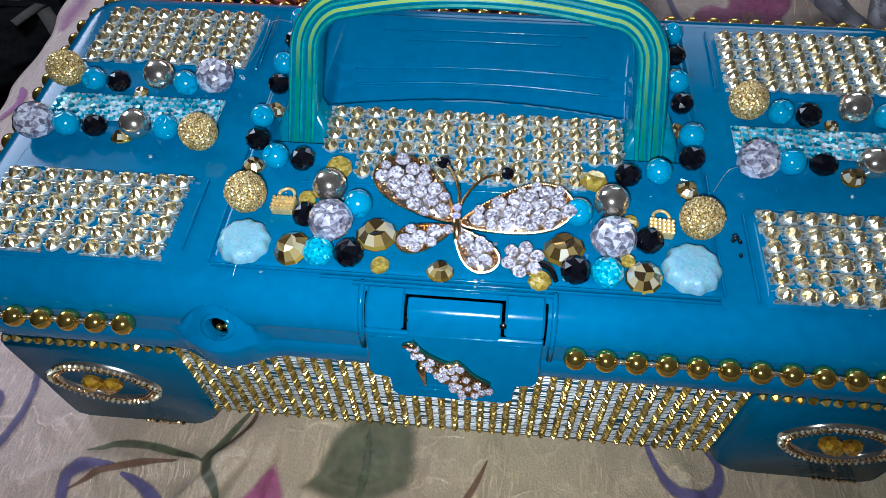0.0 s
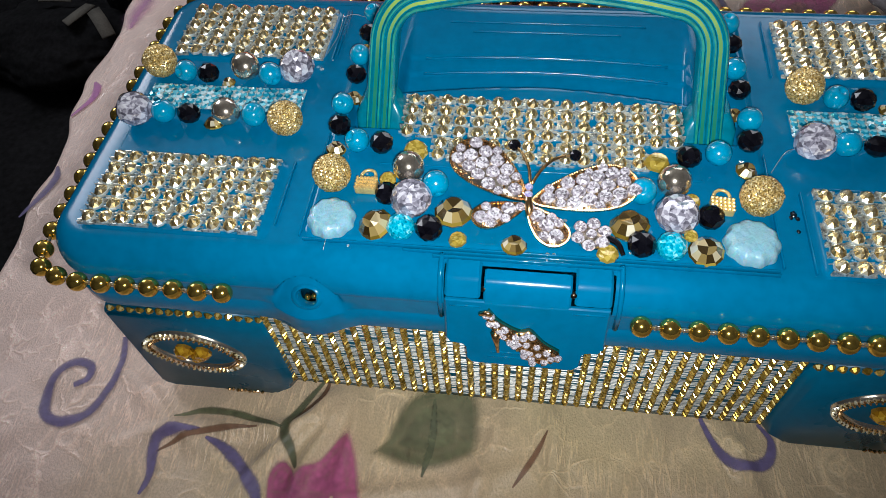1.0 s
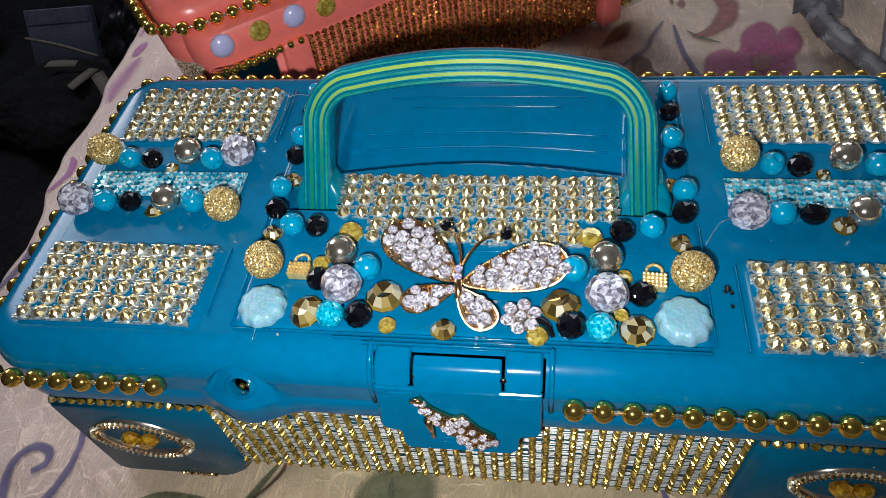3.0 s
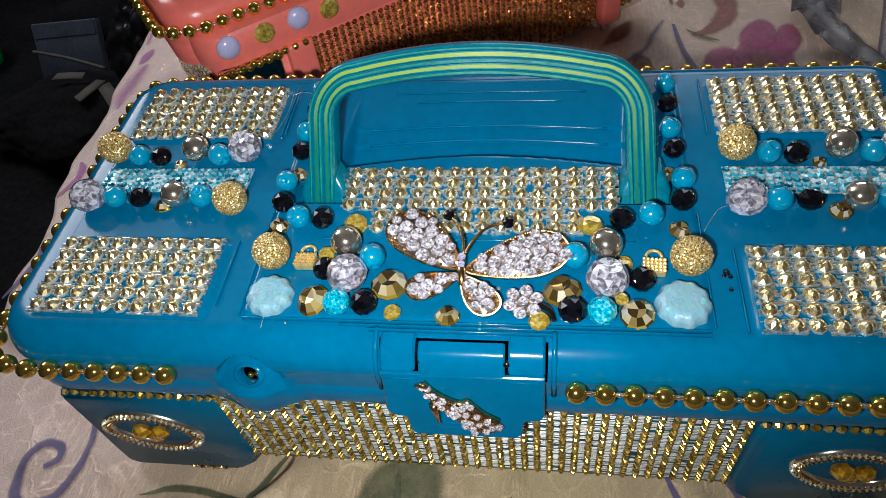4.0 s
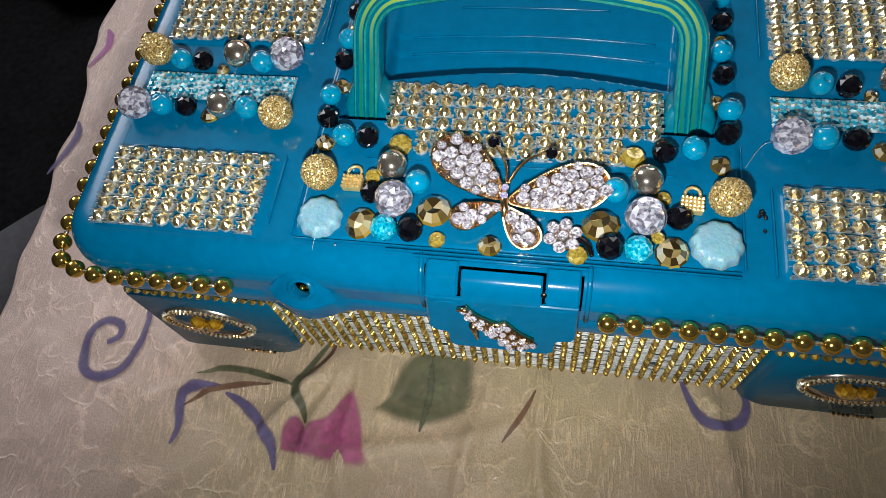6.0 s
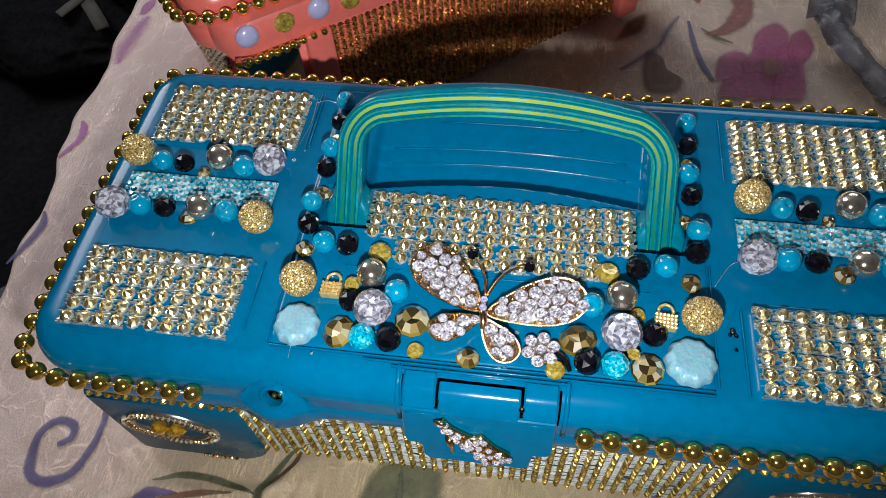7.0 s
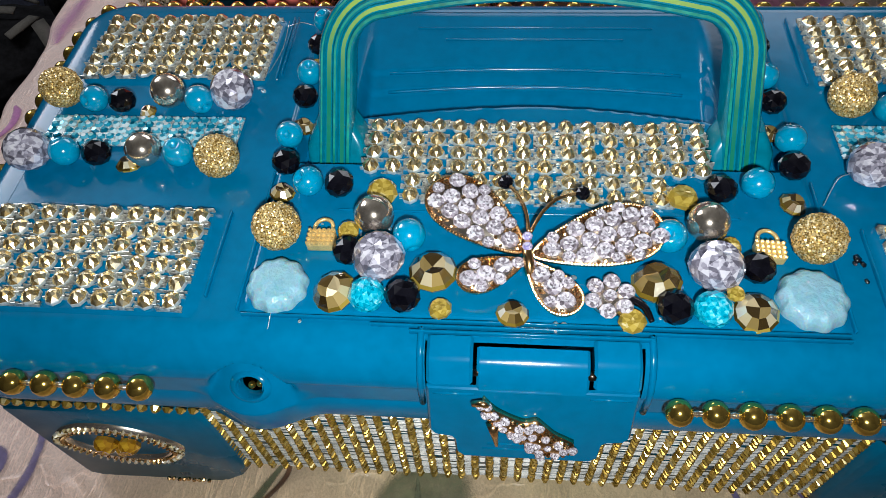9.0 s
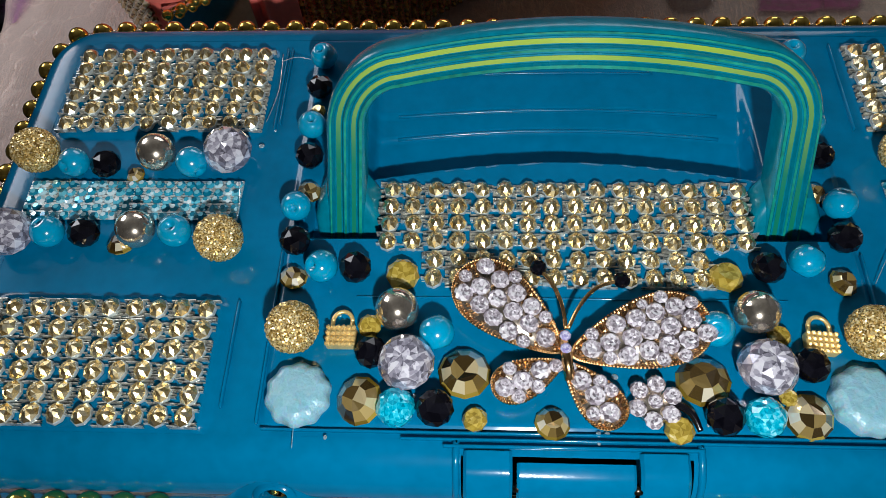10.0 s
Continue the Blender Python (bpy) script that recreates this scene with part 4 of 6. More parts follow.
def lid_parts(lid, L, zs, material):
    """Moulded lines, hinge lugs and the padlock eyelet of a lid."""
    for x0, x1, y0, y1 in ((-0.0613, -0.0608, -0.0530, -0.0150), (0.0608, 0.0613, -0.0530, -0.0150), (-0.0600, 0.0600, -0.0541, -0.0536), (-0.0330, 0.0600, -0.0553, -0.0548), (-0.0682, -0.0677, 0.0180, 0.0445), (-0.0670, -0.0666, 0.0200, 0.0445), (0.0677, 0.0682, 0.0180, 0.0445), (0.0683, 0.0688, -0.0540, -0.0280), (-0.0688, -0.0683, -0.0500, -0.0270), (-0.0440, 0.0440, -0.0262, -0.0258), (-0.0250, 0.0230, -0.0566, -0.0560)):
        bm = bmesh.new()
        block(bm, x0, x1, y0, y1, L - 0.0005, L + 0.0010, 0.0002)
        part("moulding_line", bm, material, lid)
    for x0, x1 in ((-0.0212, -0.0121), (0.0113, 0.0204)):
        bm = bmesh.new()
        rings = []
        for x in (x0, x0 + 0.0006, x1 - 0.0006, x1):
            s = 0.0006 if x in (x0, x1) else 0.0
            rings.append([(x, y, z) for y, z in ((-0.0570, L - 0.0040), (-0.0570, L + 0.0006 - s), (-0.0600, L + 0.0003 - s), (-0.0619, L - 0.0005 - s), (-0.0632 + s, L - 0.0018), (-0.0642 + s, L - 0.0030), (-0.0652 + s, L - 0.0042), (-0.0600, L - 0.0042))])
        loft(bm, rings)
        bmesh.ops.recalc_face_normals(bm, faces=bm.faces)
        sharp(part("hinge_lug", bm, material, lid), 30)
    # the pin that joins the lugs, and a raised frame that runs over the brow round them
    bm = bmesh.new()
    tube(bm, [(-0.0120, -0.0628, L - 0.0030), (-0.0100, -0.0628, L - 0.0030)], 0.0010, 8)
    tube(bm, [(0.0100, -0.0628, L - 0.0030), (0.0120, -0.0628, L - 0.0030)], 0.0010, 8)
    part("hinge_pin", bm, DARK_METAL, lid)
    for x in (-0.0226, 0.0226):
        bm = bmesh.new()
        arc = [(x, CY - HY + RY * (1 - math.cos(radians(a))) + 0.0002, L - RY * (1 - math.sin(radians(a))) + 0.0002) for a in range(90, -1, -10)]
        tube(bm, [(x, -0.0560, L + 0.0003), *arc, (x, CY - HY + 0.0002, 0.0672 * zs)], 0.00075, 8)
        part("latch_frame", bm, material, lid)
    bm = bmesh.new()
    turn = pose(EYELET + 0.0002, -0.0650, 0.0716 * zs, 51, 0, 0)
    prof = [(0.0024, -0.0036), (0.0025, -0.0004), (0.0028, 0.0001), (0.0034, 0.0), (0.0040, -0.0007)]
    rings = []
    for k in range(36):
        w = 6.28319 * k / 36
        rings.append([turn @ Vector((1.12 * q * math.cos(w), 0.95 * q * math.sin(w), z)) for q, z in prof])
    rings.append(rings[0])
    loft(bm, rings, (False, False))
    bmesh.ops.recalc_face_normals(bm, faces=bm.faces)
    sharp(part("padlock_eyelet", bm, material, lid, "moulded eyelet with a hole for a padlock"), 50)
    # two beads added inside the hole for the gold mesh seen through it
    for x, y in ((-0.0010, -0.0006), (0.0009, -0.0002)):
        piece("stone", M_CHAIN_SMALL, lid, turn @ pose(x, y - 0.0006, -0.0042) @ Matrix.Scale(0.5, 4), "gold bead added for the mesh glimpsed through the eyelet's hole")
    # thin ribs across the slope of the handle's well
    for v, half, r in ((0.355, 0.0385, 0.00042), (0.49, 0.0385, 0.00038), (0.76, 0.0240, 0.00024), (0.87, 0.0320, 0.00024)):
        bm = bmesh.new()
        line = []
        for k in range(25):
            x = half * (k / 12 - 1)
            front = 0.0032 + 0.0052 * math.cos(x / 0.044 * 1.5708)
            y = front + v * (0.0455 - front)
            line.append((x, y, L + relief(x, y) + 0.0001))
        tube(bm, line, r, 6)
        part("moulding_line", bm, material, lid)


def body_mesh(zs):
    bm = bmesh.new()
    rings = []
    for ix, iy, z in ((0.0115, 0.0095, 0.0008), (0.0090, 0.0072, 0.0018), (0.0080, 0.0062, 0.006), (0.0050, 0.0045, 0.040), (0.0036, 0.0040, 0.0578)):
        rings.append([(x, y, z * zs) for x, y in outline(BX - ix, HY - iy, RC - 0.004, 0, CY, 7, 1, 1)])
    loft(bm, rings, (True, False))
    bmesh.ops.recalc_face_normals(bm, faces=bm.faces)
    return bm


def pad_mesh(side, zs):
    """The smooth raised corner of the body, with a slanted inner edge."""
    bm = bmesh.new()
    shape = [(0.1265, 0.003), (0.1270, 0.020), (0.1275, 0.0500), (0.0800, 0.0500), (0.0785, 0.040), (0.0782, 0.016), (0.0800, 0.007), (0.0860, 0.0015), (0.1230, 0.0010)]
    rings = []
    for y, grow in ((-0.0480, 0.0030), (-0.0590, 0.0030), (-0.0620, 0.0016), (-0.0632, 0.0)):
        mid = Vector((0.104, 0.026))
        ring = []
        for x, z in shape:
            d = (Vector((x, z)) - mid)
            d = d * (1 + grow / d.length)
            ring.append((side * min(0.1278, mid.x + d.x), y, max(0.0006, (mid.y + d.y) * zs)))
        rings.append(ring)
    loft(bm, rings)
    bmesh.ops.recalc_face_normals(bm, faces=bm.faces)
    bmesh.ops.bevel(bm, geom=[e for e in bm.edges if e.calc_face_angle(0) > 0.6], offset=0.0008, segments=2, affect="EDGES")
    return bm


def latch_front(z):
    """How far out the hanging plate of the clasp stands at a height; it leans out towards its foot."""
    return -0.0654 - 0.22 * (0.0770 - z)


def latch_mesh(L):
    """The clasp: a rounded tongue over the lid's brow, and a stepped plate that hangs in front and leans out."""
    bm = bmesh.new()
    d = L - 0.0824
    rings = []
    for x in (-0.0113, -0.0108, 0.0100, 0.0105):
        s = 0.0004 if x in (-0.0113, 0.0105) else 0.0
        rings.append([(x, y, z + d) for y, z in ((-0.0590, 0.0800), (-0.0590, 0.0826 - s), (-0.0612, 0.0822 - s), (-0.0627 + 0.5 * s, 0.0812 - 0.5 * s), (-0.0638 + s, 0.0798), (-0.0648 + s, 0.0780), (-0.0656 + s, 0.0762), (-0.0630, 0.0762))])
    loft(bm, rings)
    shape = [(-0.0212, 0.0768), (-0.0113, 0.0768), (0.0105, 0.0768), (0.0204, 0.0768), (0.0204, 0.0628), (0.0195, 0.0614), (0.0158, 0.0608), (0.0150, 0.0598), (0.0146, 0.0552), (0.0130, 0.0538), (-0.0142, 0.0538), (-0.0156, 0.0552), (-0.0160, 0.0598), (-0.0168, 0.0608), (-0.0203, 0.0614), (-0.0212, 0.0628)]
    rings = [[(x * (1 - s), latch_front(z) + y, z + d + (0.065 - z) * s) for x, z in shape[::-1]] for y, s in ((0.0010, 0.0), (0.0004, 0.0), (0.0, 0.020))]
    loft(bm, rings)
    bmesh.ops.recalc_face_normals(bm, faces=bm.faces)
    return bm


# handle: a flat grooved band bent into a U that leans back
H_UP, H_OUT, H_BASE = Vector((0, 0.4394, 0.8983)), Vector((0, -0.8983, 0.4394)), Vector((-0.0004, -0.0066, 0.0768))


def handle_line(off, n=10):
    """Centre line of the band at an offset to its outer side, as (x, s)."""
    pts = []
    for k in range(n + 1):
        pts.append((-0.04825 - off, 0.0279 * k / n))
    r = 0.0121
    for k in range(1, n + 1):
        w = radians(180 - 86 * k / n)
        pts.append((-0.03615 + (r + off) * math.cos(w), 0.0279 + (r + off) * math.sin(w)))
    x0, s0 = pts[-1]
    top = [(x0 * (1 - k / n), s0 + 0.0037 * (1 - (1 - k / n) ** 2)) for k in range(1, n + 1)]
    pts += top
    return pts + [(-x, s) for x, s in pts[-2::-1]]


def handle_sweep(bm, profile, closed=True):
    lines = [handle_line(0.76 * u) for u, _ in profile]
    rings = []
    for k in range(len(lines[0])):
        ring = []
        for line, (u, v) in zip(lines, profile):
            x, s = line[k]
            x *= 1.0 - 1.97 * s
            ring.append(H_BASE + Vector((x, 0, 0)) + H_UP * s + H_OUT * v)
        rings.append(ring)
    if closed:
        loft(bm, rings)
    else:
        rows = [[bm.verts.new(p) for p in ring] for ring in rings]
        for a, b in zip(rows, rows[1:]):
            for i in range(len(profile) - 1):
                bm.faces.new((a[i], a[i + 1], b[i + 1], b[i]))


def build_handle(case):
    bm = bmesh.new()
    groove = [(-0.0056, -0.0034), (-0.0058, 0.0020), (-0.0052, 0.0030), (-0.0040, 0.0034), (-0.0034, 0.0027), (-0.0014, 0.0027), (-0.0008, 0.0035), (0.0004, 0.0035), (0.0010, 0.0027), (0.0030, 0.0027), (0.0036, 0.0034), (0.0048, 0.0030), (0.0056, 0.0018), (0.0054, -0.0034)]
    handle_sweep(bm, groove)
    bmesh.ops.recalc_face_normals(bm, faces=bm.faces)
    h = sharp(part("handle", bm, HANDLE, case, "blue plastic carrying handle with yellow-green painted grooves"), 50)
    for u0, u1, mat in ((-0.0030, -0.0018, STRIPE), (0.0013, 0.0026, STRIPE), (-0.0049, -0.0041, STRIPE_GREEN), (-0.0004, 0.0002, STRIPE_GREEN), (0.0039, 0.0044, STRIPE_GREEN)):
        bm = bmesh.new()
        v = 0.00285 if mat is STRIPE else 0.00362
        if abs(u0) > 0.0036:
            v = 0.00345
        handle_sweep(bm, [(u0, v), (u1, v + 0.00002)], False)
        part("stripe", bm, mat, h, "worn yellow-green paint line" if mat is STRIPE else "thin worn green paint line")
    # flared feet that sit in the lid's sockets
    for s in (-1, 1):
        bm = bmesh.new()
        rings = []
        for wide, deep, z in ((0.0072, 0.0044, 0.0772), (0.0072, 0.0044, 0.0828), (0.0062, 0.0040, 0.0846), (0.0046, 0.0036, 0.0872)):
            rings.append([(x, y, z) for x, y in outline(wide, deep, 0.0016, s * 0.0478, -0.0052 + 0.5 * (z - 0.0772), 4)])
        loft(bm, rings)
        bmesh.ops.recalc_face_normals(bm, faces=bm.faces)
        sharp(part("foot", bm, HANDLE, h, "flared foot of the handle"), 40)
    return h


def bead_chain(case, pts, label, mesh=None, wire=None):
    """Beads on a thread through the points, in even steps."""
    bm = bmesh.new()
    tube(bm, pts, 0.0006, 5)
    for k, p in enumerate(pts[:-1]):
        q = (Vector(p) + Vector(pts[k + 1])) / 2
        bmesh.ops.create_icosphere(bm, subdivisions=1, radius=0.0008, matrix=Matrix.Translation(q))
    chain = part("bead_chain", bm, wire or PALE_GOLD, case, label)
    for p in pts:
        piece("bead", mesh or M_CHAIN, chain, at(*p, random.uniform(0, 360)))
    return chain


def walk_line(corners, pitch):
    """Points at an even pitch along a line through the corners."""
    pts, left = [], 0.0
    for a, b in zip(corners, corners[1:]):
        a, b = Vector(a), Vector(b)
        d = (b - a).length
        while left <= d:
            pts.append(tuple(a.lerp(b, left / d)))
            left += pitch
        left -= d
    return pts


def stone_mesh(case, x0, y0, nx, ny, px, py, z, label, skip=None, stone=None, thread=None, slant=0.0):
    """A sheet of stones set on silver threads; skip(i, j) leaves a place empty."""
    bm = bmesh.new()
    for j in range(ny):
        cols = [i for i in range(nx) if not (skip and skip(i, j))]
        a, b = x0 + (min(cols) - 0.5) * px, x0 + (max(cols) + 0.5) * px
        if stone:
            for off in (-0.40, -0.12, 0.16, 0.42):
                y = y0 + (j + off) * py + random.uniform(-0.0001, 0.0001)
                block(bm, a + slant * j, b + slant * j, y - 0.00015, y + 0.00015, z + 0.0001, z + 0.0005)
            continue
        for i in cols:
            for k in range(7):
                if random.random() < 0.50:
                    continue
                y, h, w = y0 + (j - 0.5 + (k + 0.5) / 7) * py, random.uniform(0.0002, 0.0011), 0.43 * py / 7
                c, tip = x0 + i * px + slant * j, random.uniform(-0.0006, 0.0006)
                ends = [[bm.verts.new(p) for p in ((x, y - w, z - 0.0004), (x, y + w, z - 0.0004), (x, y + 0.35 * w, z + h + q), (x, y - 0.35 * w, z + h + q))] for x, q in ((c - 0.52 * px, tip), (c + 0.52 * px, -tip))]
                for e in range(4):
                    bm.faces.new((ends[0][e], ends[0][(e + 1) % 4], ends[1][(e + 1) % 4], ends[1][e]))
    sheet = part("rhinestone_mesh", bm, thread or LINK, case, label, False)
    for j in range(ny):
        for i in range(nx):
            if skip and skip(i, j):
                continue
            m = at(x0 + i * px + slant * j + random.uniform(-1, 1) * 0.00022, y0 + j * py + random.uniform(-1, 1) * 0.00018, z + 0.0002, random.uniform(-14, 14), random.uniform(-7, 7), random.uniform(-7, 7))
            piece("stone", stone or M_GEM, sheet, m if stone else m @ Matrix.Diagonal((1.02, 1.18, 1.1, 1)))
    return sheet


def front_sheet(case, x0, x1, z0, z1, y, px, pz, stone_mat, thread_mat, label, r=0.00145):
    """The close-set sheet of small stones on the body's front, columns of gold between silver threads."""
    bm = bmesh.new()
    nx, nz = int((x1 - x0) / px), int((z1 - z0) / pz)
    for i in range(nx + 1):
        for k in range(nz + 1):
            c = Vector((x0 + i * px + random.uniform(-1, 1) * 0.0001, y, z0 + k * pz))
            o = random.uniform(0, 1.5)
            base = [c + Vector((r * math.cos(o + w * 1.0472), 0, r * math.sin(o + w * 1.0472))) for w in range(6)]
            top = [c + Vector((0.4 * r * math.cos(o + w * 1.0472), -0.0012, 0.4 * r * math.sin(o + w * 1.0472))) for w in range(6)]
            bm.faces.new([bm.verts.new(p) for p in top])
            for w in range(6):
                bm.faces.new([bm.verts.new(p) for p in (base[w], base[(w + 1) % 6], top[(w + 1) % 6], top[w])])
    ob = tagged(part("front_mesh", bm, stone_mat, case, label, False), kind="stuff")
    bm = bmesh.new()
    vs = []
    for i in range(nx):
        for k in range(int((z1 - z0) / (pz * 0.5))):
            x, z = x0 + (i + 0.5) * px, z0 + k * pz * 0.5 + random.uniform(-0.0001, 0.0001)
            if random.random() < 0.12:
                continue
            w = px * random.uniform(0.17, 0.28)
            z += random.uniform(-0.0002, 0.0002)
            vs.append([(x - w, y, z - 0.00014), (x + w, y, z - 0.00014), (x + w, y - 0.00022, z), (x - w, y - 0.00022, z), (x - w, y, z + 0.00014), (x + w, y, z + 0.00014)])
    for a in vs:
        v = [bm.verts.new(p) for p in a]
        bm.faces.new((v[0], v[1], v[2], v[3]))
        bm.faces.new((v[3], v[2], v[5], v[4]))
    tagged(part("front_threads", bm, thread_mat, case, "fine silver threads between the stones", False), kind="stuff")
    return ob


L = 0.0824
case = thing("cosmetic_case", "blue plastic case covered in gold rhinestones, beads and butterfly brooch", "cosmetic case")
lid = sharp(part("lid", lid_mesh(L, 1.0), BLUE, case, "glossy blue moulded plastic lid"), 40)
lid_parts(lid, L, 1.0, BLUE)
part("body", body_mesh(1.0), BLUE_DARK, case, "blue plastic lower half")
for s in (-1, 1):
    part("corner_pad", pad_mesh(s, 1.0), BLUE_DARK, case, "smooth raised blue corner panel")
latch = sharp(part("latch", latch_mesh(L), BLUE, case, "blue plastic front clasp"), 30)
for x0, x1, z in ((-0.0090, 0.0004, 0.0588), (-0.0100, 0.0000, 0.0570), (-0.0200, -0.0118, 0.0752), (0.0110, 0.0192, 0.0752)):
    bm = bmesh.new()
    y = latch_front(z) + 0.0001
    tube(bm, [(x0, y, z), (x1, y, z)], 0.00035, 6)
    part("moulding_line", bm, BLUE, latch)
build_handle(case)
front_sheet(case, -0.0770, 0.0770, 0.0115, 0.0570, -0.0606, 0.0038, 0.0018, FRONT_GOLD, DULL_SILVER, "sheet of small gold rhinestones glued to the front", 0.00118)

# stone sheets on the lid
for x0, tilt in ((-0.1204, 0.0), (0.0740, 0.0)):
    stone_mesh(case, x0, -0.0522, 10, 6, 0.00507, 0.0045, L + 0.0012, "gold rhinestone mesh on a corner of the lid")
for x0 in (-0.1190, 0.0730):
    stone_mesh(case, x0, 0.0192, 10, 6, 0.00507, 0.0044, L + 0.0012, "gold rhinestone mesh on a corner of the lid")
stone_mesh(case, -0.0382, -0.0216, 16, 6, 0.00507, 0.0044, L + 0.0007, "gold rhinestone mesh under the handle", lambda i, j: j < 2 and not 2 <= i <= 13)
for x0 in (-0.1215, 0.0710):
    stone_mesh(case, x0, -0.0066, 22, 5, 0.00228, 0.0021, L + 0.0006, "strip of tiny turquoise rhinestones", stone=M_TILE, thread=SILVER)

# bead chains round the lid
zc = 0.0742
bead_chain(case, walk_line([(-0.0805, -0.0672, zc), (-0.1235, -0.0672, zc), (-0.1340, -0.0646, zc), (-0.1377, -0.0560, zc - 0.001), (-0.1377, 0.0480, zc - 0.001), (-0.1332, 0.0582, zc), (-0.1225, 0.0604, zc), (0.1225, 0.0604, zc), (0.1332, 0.0582, zc), (0.1377, 0.0480, zc - 0.001), (0.1377, -0.0560, zc - 0.001), (0.1340, -0.0646, zc), (0.1235, -0.0672, zc), (0.0255, -0.0672, zc)], 0.0069), "string of gold plastic beads round the lid")
for a, b in ((-0.1230, -0.0770), (0.0770, 0.1230)):
    row = new("edge_stones")
    row.parent = case
    tagged(row, "single row of gold stones under the lid")
    n = int(abs(b - a) / 0.0030)
    for k in range(n + 1):
        piece("stone", M_EDGE, row, at(a + (b - a) * k / n, -0.0632, 0.0545 + random.uniform(-0.0002, 0.0002), 0, random.uniform(-15, 15), 90 + random.uniform(-15, 15)))


# loose beads and stones glued on the lid
def glued(name, mesh, x, y, z, label, s=1.0, tip=None):
    t = random.uniform(0, 360)
    return piece(name, mesh, case, at(x, y, z, t, random.uniform(-14, 14) if tip is None else tip, random.uniform(-14, 14) if tip is None else tip, s), label)


P = L + 0.0007


def fire(x, y, s=1.0):
    glued("sugar_bead", M_FIRE, x, y, P + 0.0050 * s, "round gold bead with a sugared surface", s)


def pearl(x, y, s=1.0):
    glued("pearl_bead", M_PEARL, x, y, P + 0.0032 * s, "turquoise pearl bead", s, random.uniform(-60, 60))


def black(x, y, s=1.0, z=0.0):
    glued("black_bead", M_BLACK, x, y, P + 0.0027 * s + z, "faceted shiny black bead", s)


def metal(x, y, s=1.0, z=0.0):
    glued("metal_bead", M_METAL, x, y, P + 0.0042 * s + z, "polished champagne-gold bead", s)


def crystal(x, y, s=1.0, z=0.0):
    glued("crystal_bead", M_CRYSTAL, x, y, P + 0.0040 * s + z, "clear faceted crystal bead", s)


def topaz(x, y, s=1.0, z=0.0, tip=None):
    glued("golden_stone", M_TOPAZ, x, y, P + z, "smoky gold faceted stone", s, tip)


def citrine(x, y, s=1.0, z=0.0):
    glued("yellow_stone", M_CITRINE, x, y, P + z, "translucent yellow-gold faceted stone", s)


def aqua(x, y, s=1.0):
    glued("turquoise_cut_bead", M_AQUA, x, y, P + 0.0028 * s, "turquoise faceted crystal bead", s)


fire(-0.0552, -0.0350)
fire(0.0566, -0.0345)
topaz(-0.0412, -0.0482, 0.96)
aqua(-0.0340, -0.0500)
black(-0.0266, -0.0500, 1.05)
citrine(-0.0190, -0.0515, 0.70)
topaz(-0.0212, -0.0425, 1.04)
crystal(-0.0324, -0.0415)
black(-0.0396, -0.0390, 0.95)
citrine(-0.0404, -0.0330, 0.68, 0.001)
metal(-0.0348, -0.0305)
citrine(-0.0346, -0.0210)
pearl(-0.0268, -0.0350, 1.0)
black(-0.0443, -0.0204, 1.0)
pearl(-0.0514, -0.0204, 0.97)
topaz(-0.0578, -0.0218, 0.60)
black(-0.0580, -0.0140, 0.97)
pearl(-0.0588, -0.0055, 0.93)
topaz(-0.0570, 0.0000, 0.55)
for x in (-0.0576, 0.0568):
    black(x, 0.0085, 0.93)
    pearl(x - 0.0004, 0.0172, 0.93)
    black(x, 0.0293, 0.92)
    pearl(x, 0.0390, 0.92)
    citrine(x, 0.0232, 0.55)
topaz(-0.0046, -0.0520, 0.68)
citrine(0.0322, -0.0212)
black(0.0404, -0.0197, 1.0)
pearl(0.0482, -0.0183, 0.97)
topaz(0.0556, -0.0218, 0.62)
black(0.0572, -0.0125, 1.0)
pearl(0.0580, -0.0045, 0.97)
topaz(0.0548, 0.0000, 0.5)
metal(0.0357, -0.0303)
pearl(0.0276, -0.0335, 1.0)
citrine(0.0404, -0.0338, 0.66)
black(0.0443, -0.0405, 1.0)
crystal(0.0356, -0.0415)
aqua(0.0340, -0.0506)
topaz(0.0428, -0.0498, 0.88)
citrine(0.0390, -0.0466, 0.5, 0.002)
black(0.0268, -0.0506, 1.05)
citrine(0.0188, -0.0528, 0.80)
topaz(0.0244, -0.0434, 1.04)
# rows along the turquoise strips
for sx in (0.0, 0.1952):
    fire(-0.1212 + sx, 0.0082, 1.0)
    pearl(-0.1124 + sx, 0.0062, 0.95)
    black(-0.1050 + sx, 0.0060, 1.0)
    topaz(-0.0985 + sx, 0.0045, 0.45)
    metal(-0.0930 + sx, 0.0082)
    pearl(-0.0846 + sx, 0.0062, 1.0)
    crystal(-0.0764 + sx, 0.0090, 1.0)
    crystal(-0.1216 + sx, -0.0130, 0.98)
    pearl(-0.1130 + sx, -0.0125, 1.0)
    black(-0.1050 + sx, -0.0124, 1.0)
    topaz(-0.0972 + sx, -0.0142, 0.62)
    metal(-0.0930 + sx, -0.0122, 0.95)
    pearl(-0.0846 + sx, -0.0122, 1.0)
    fire(-0.0738 + sx, -0.0148, 0.98)


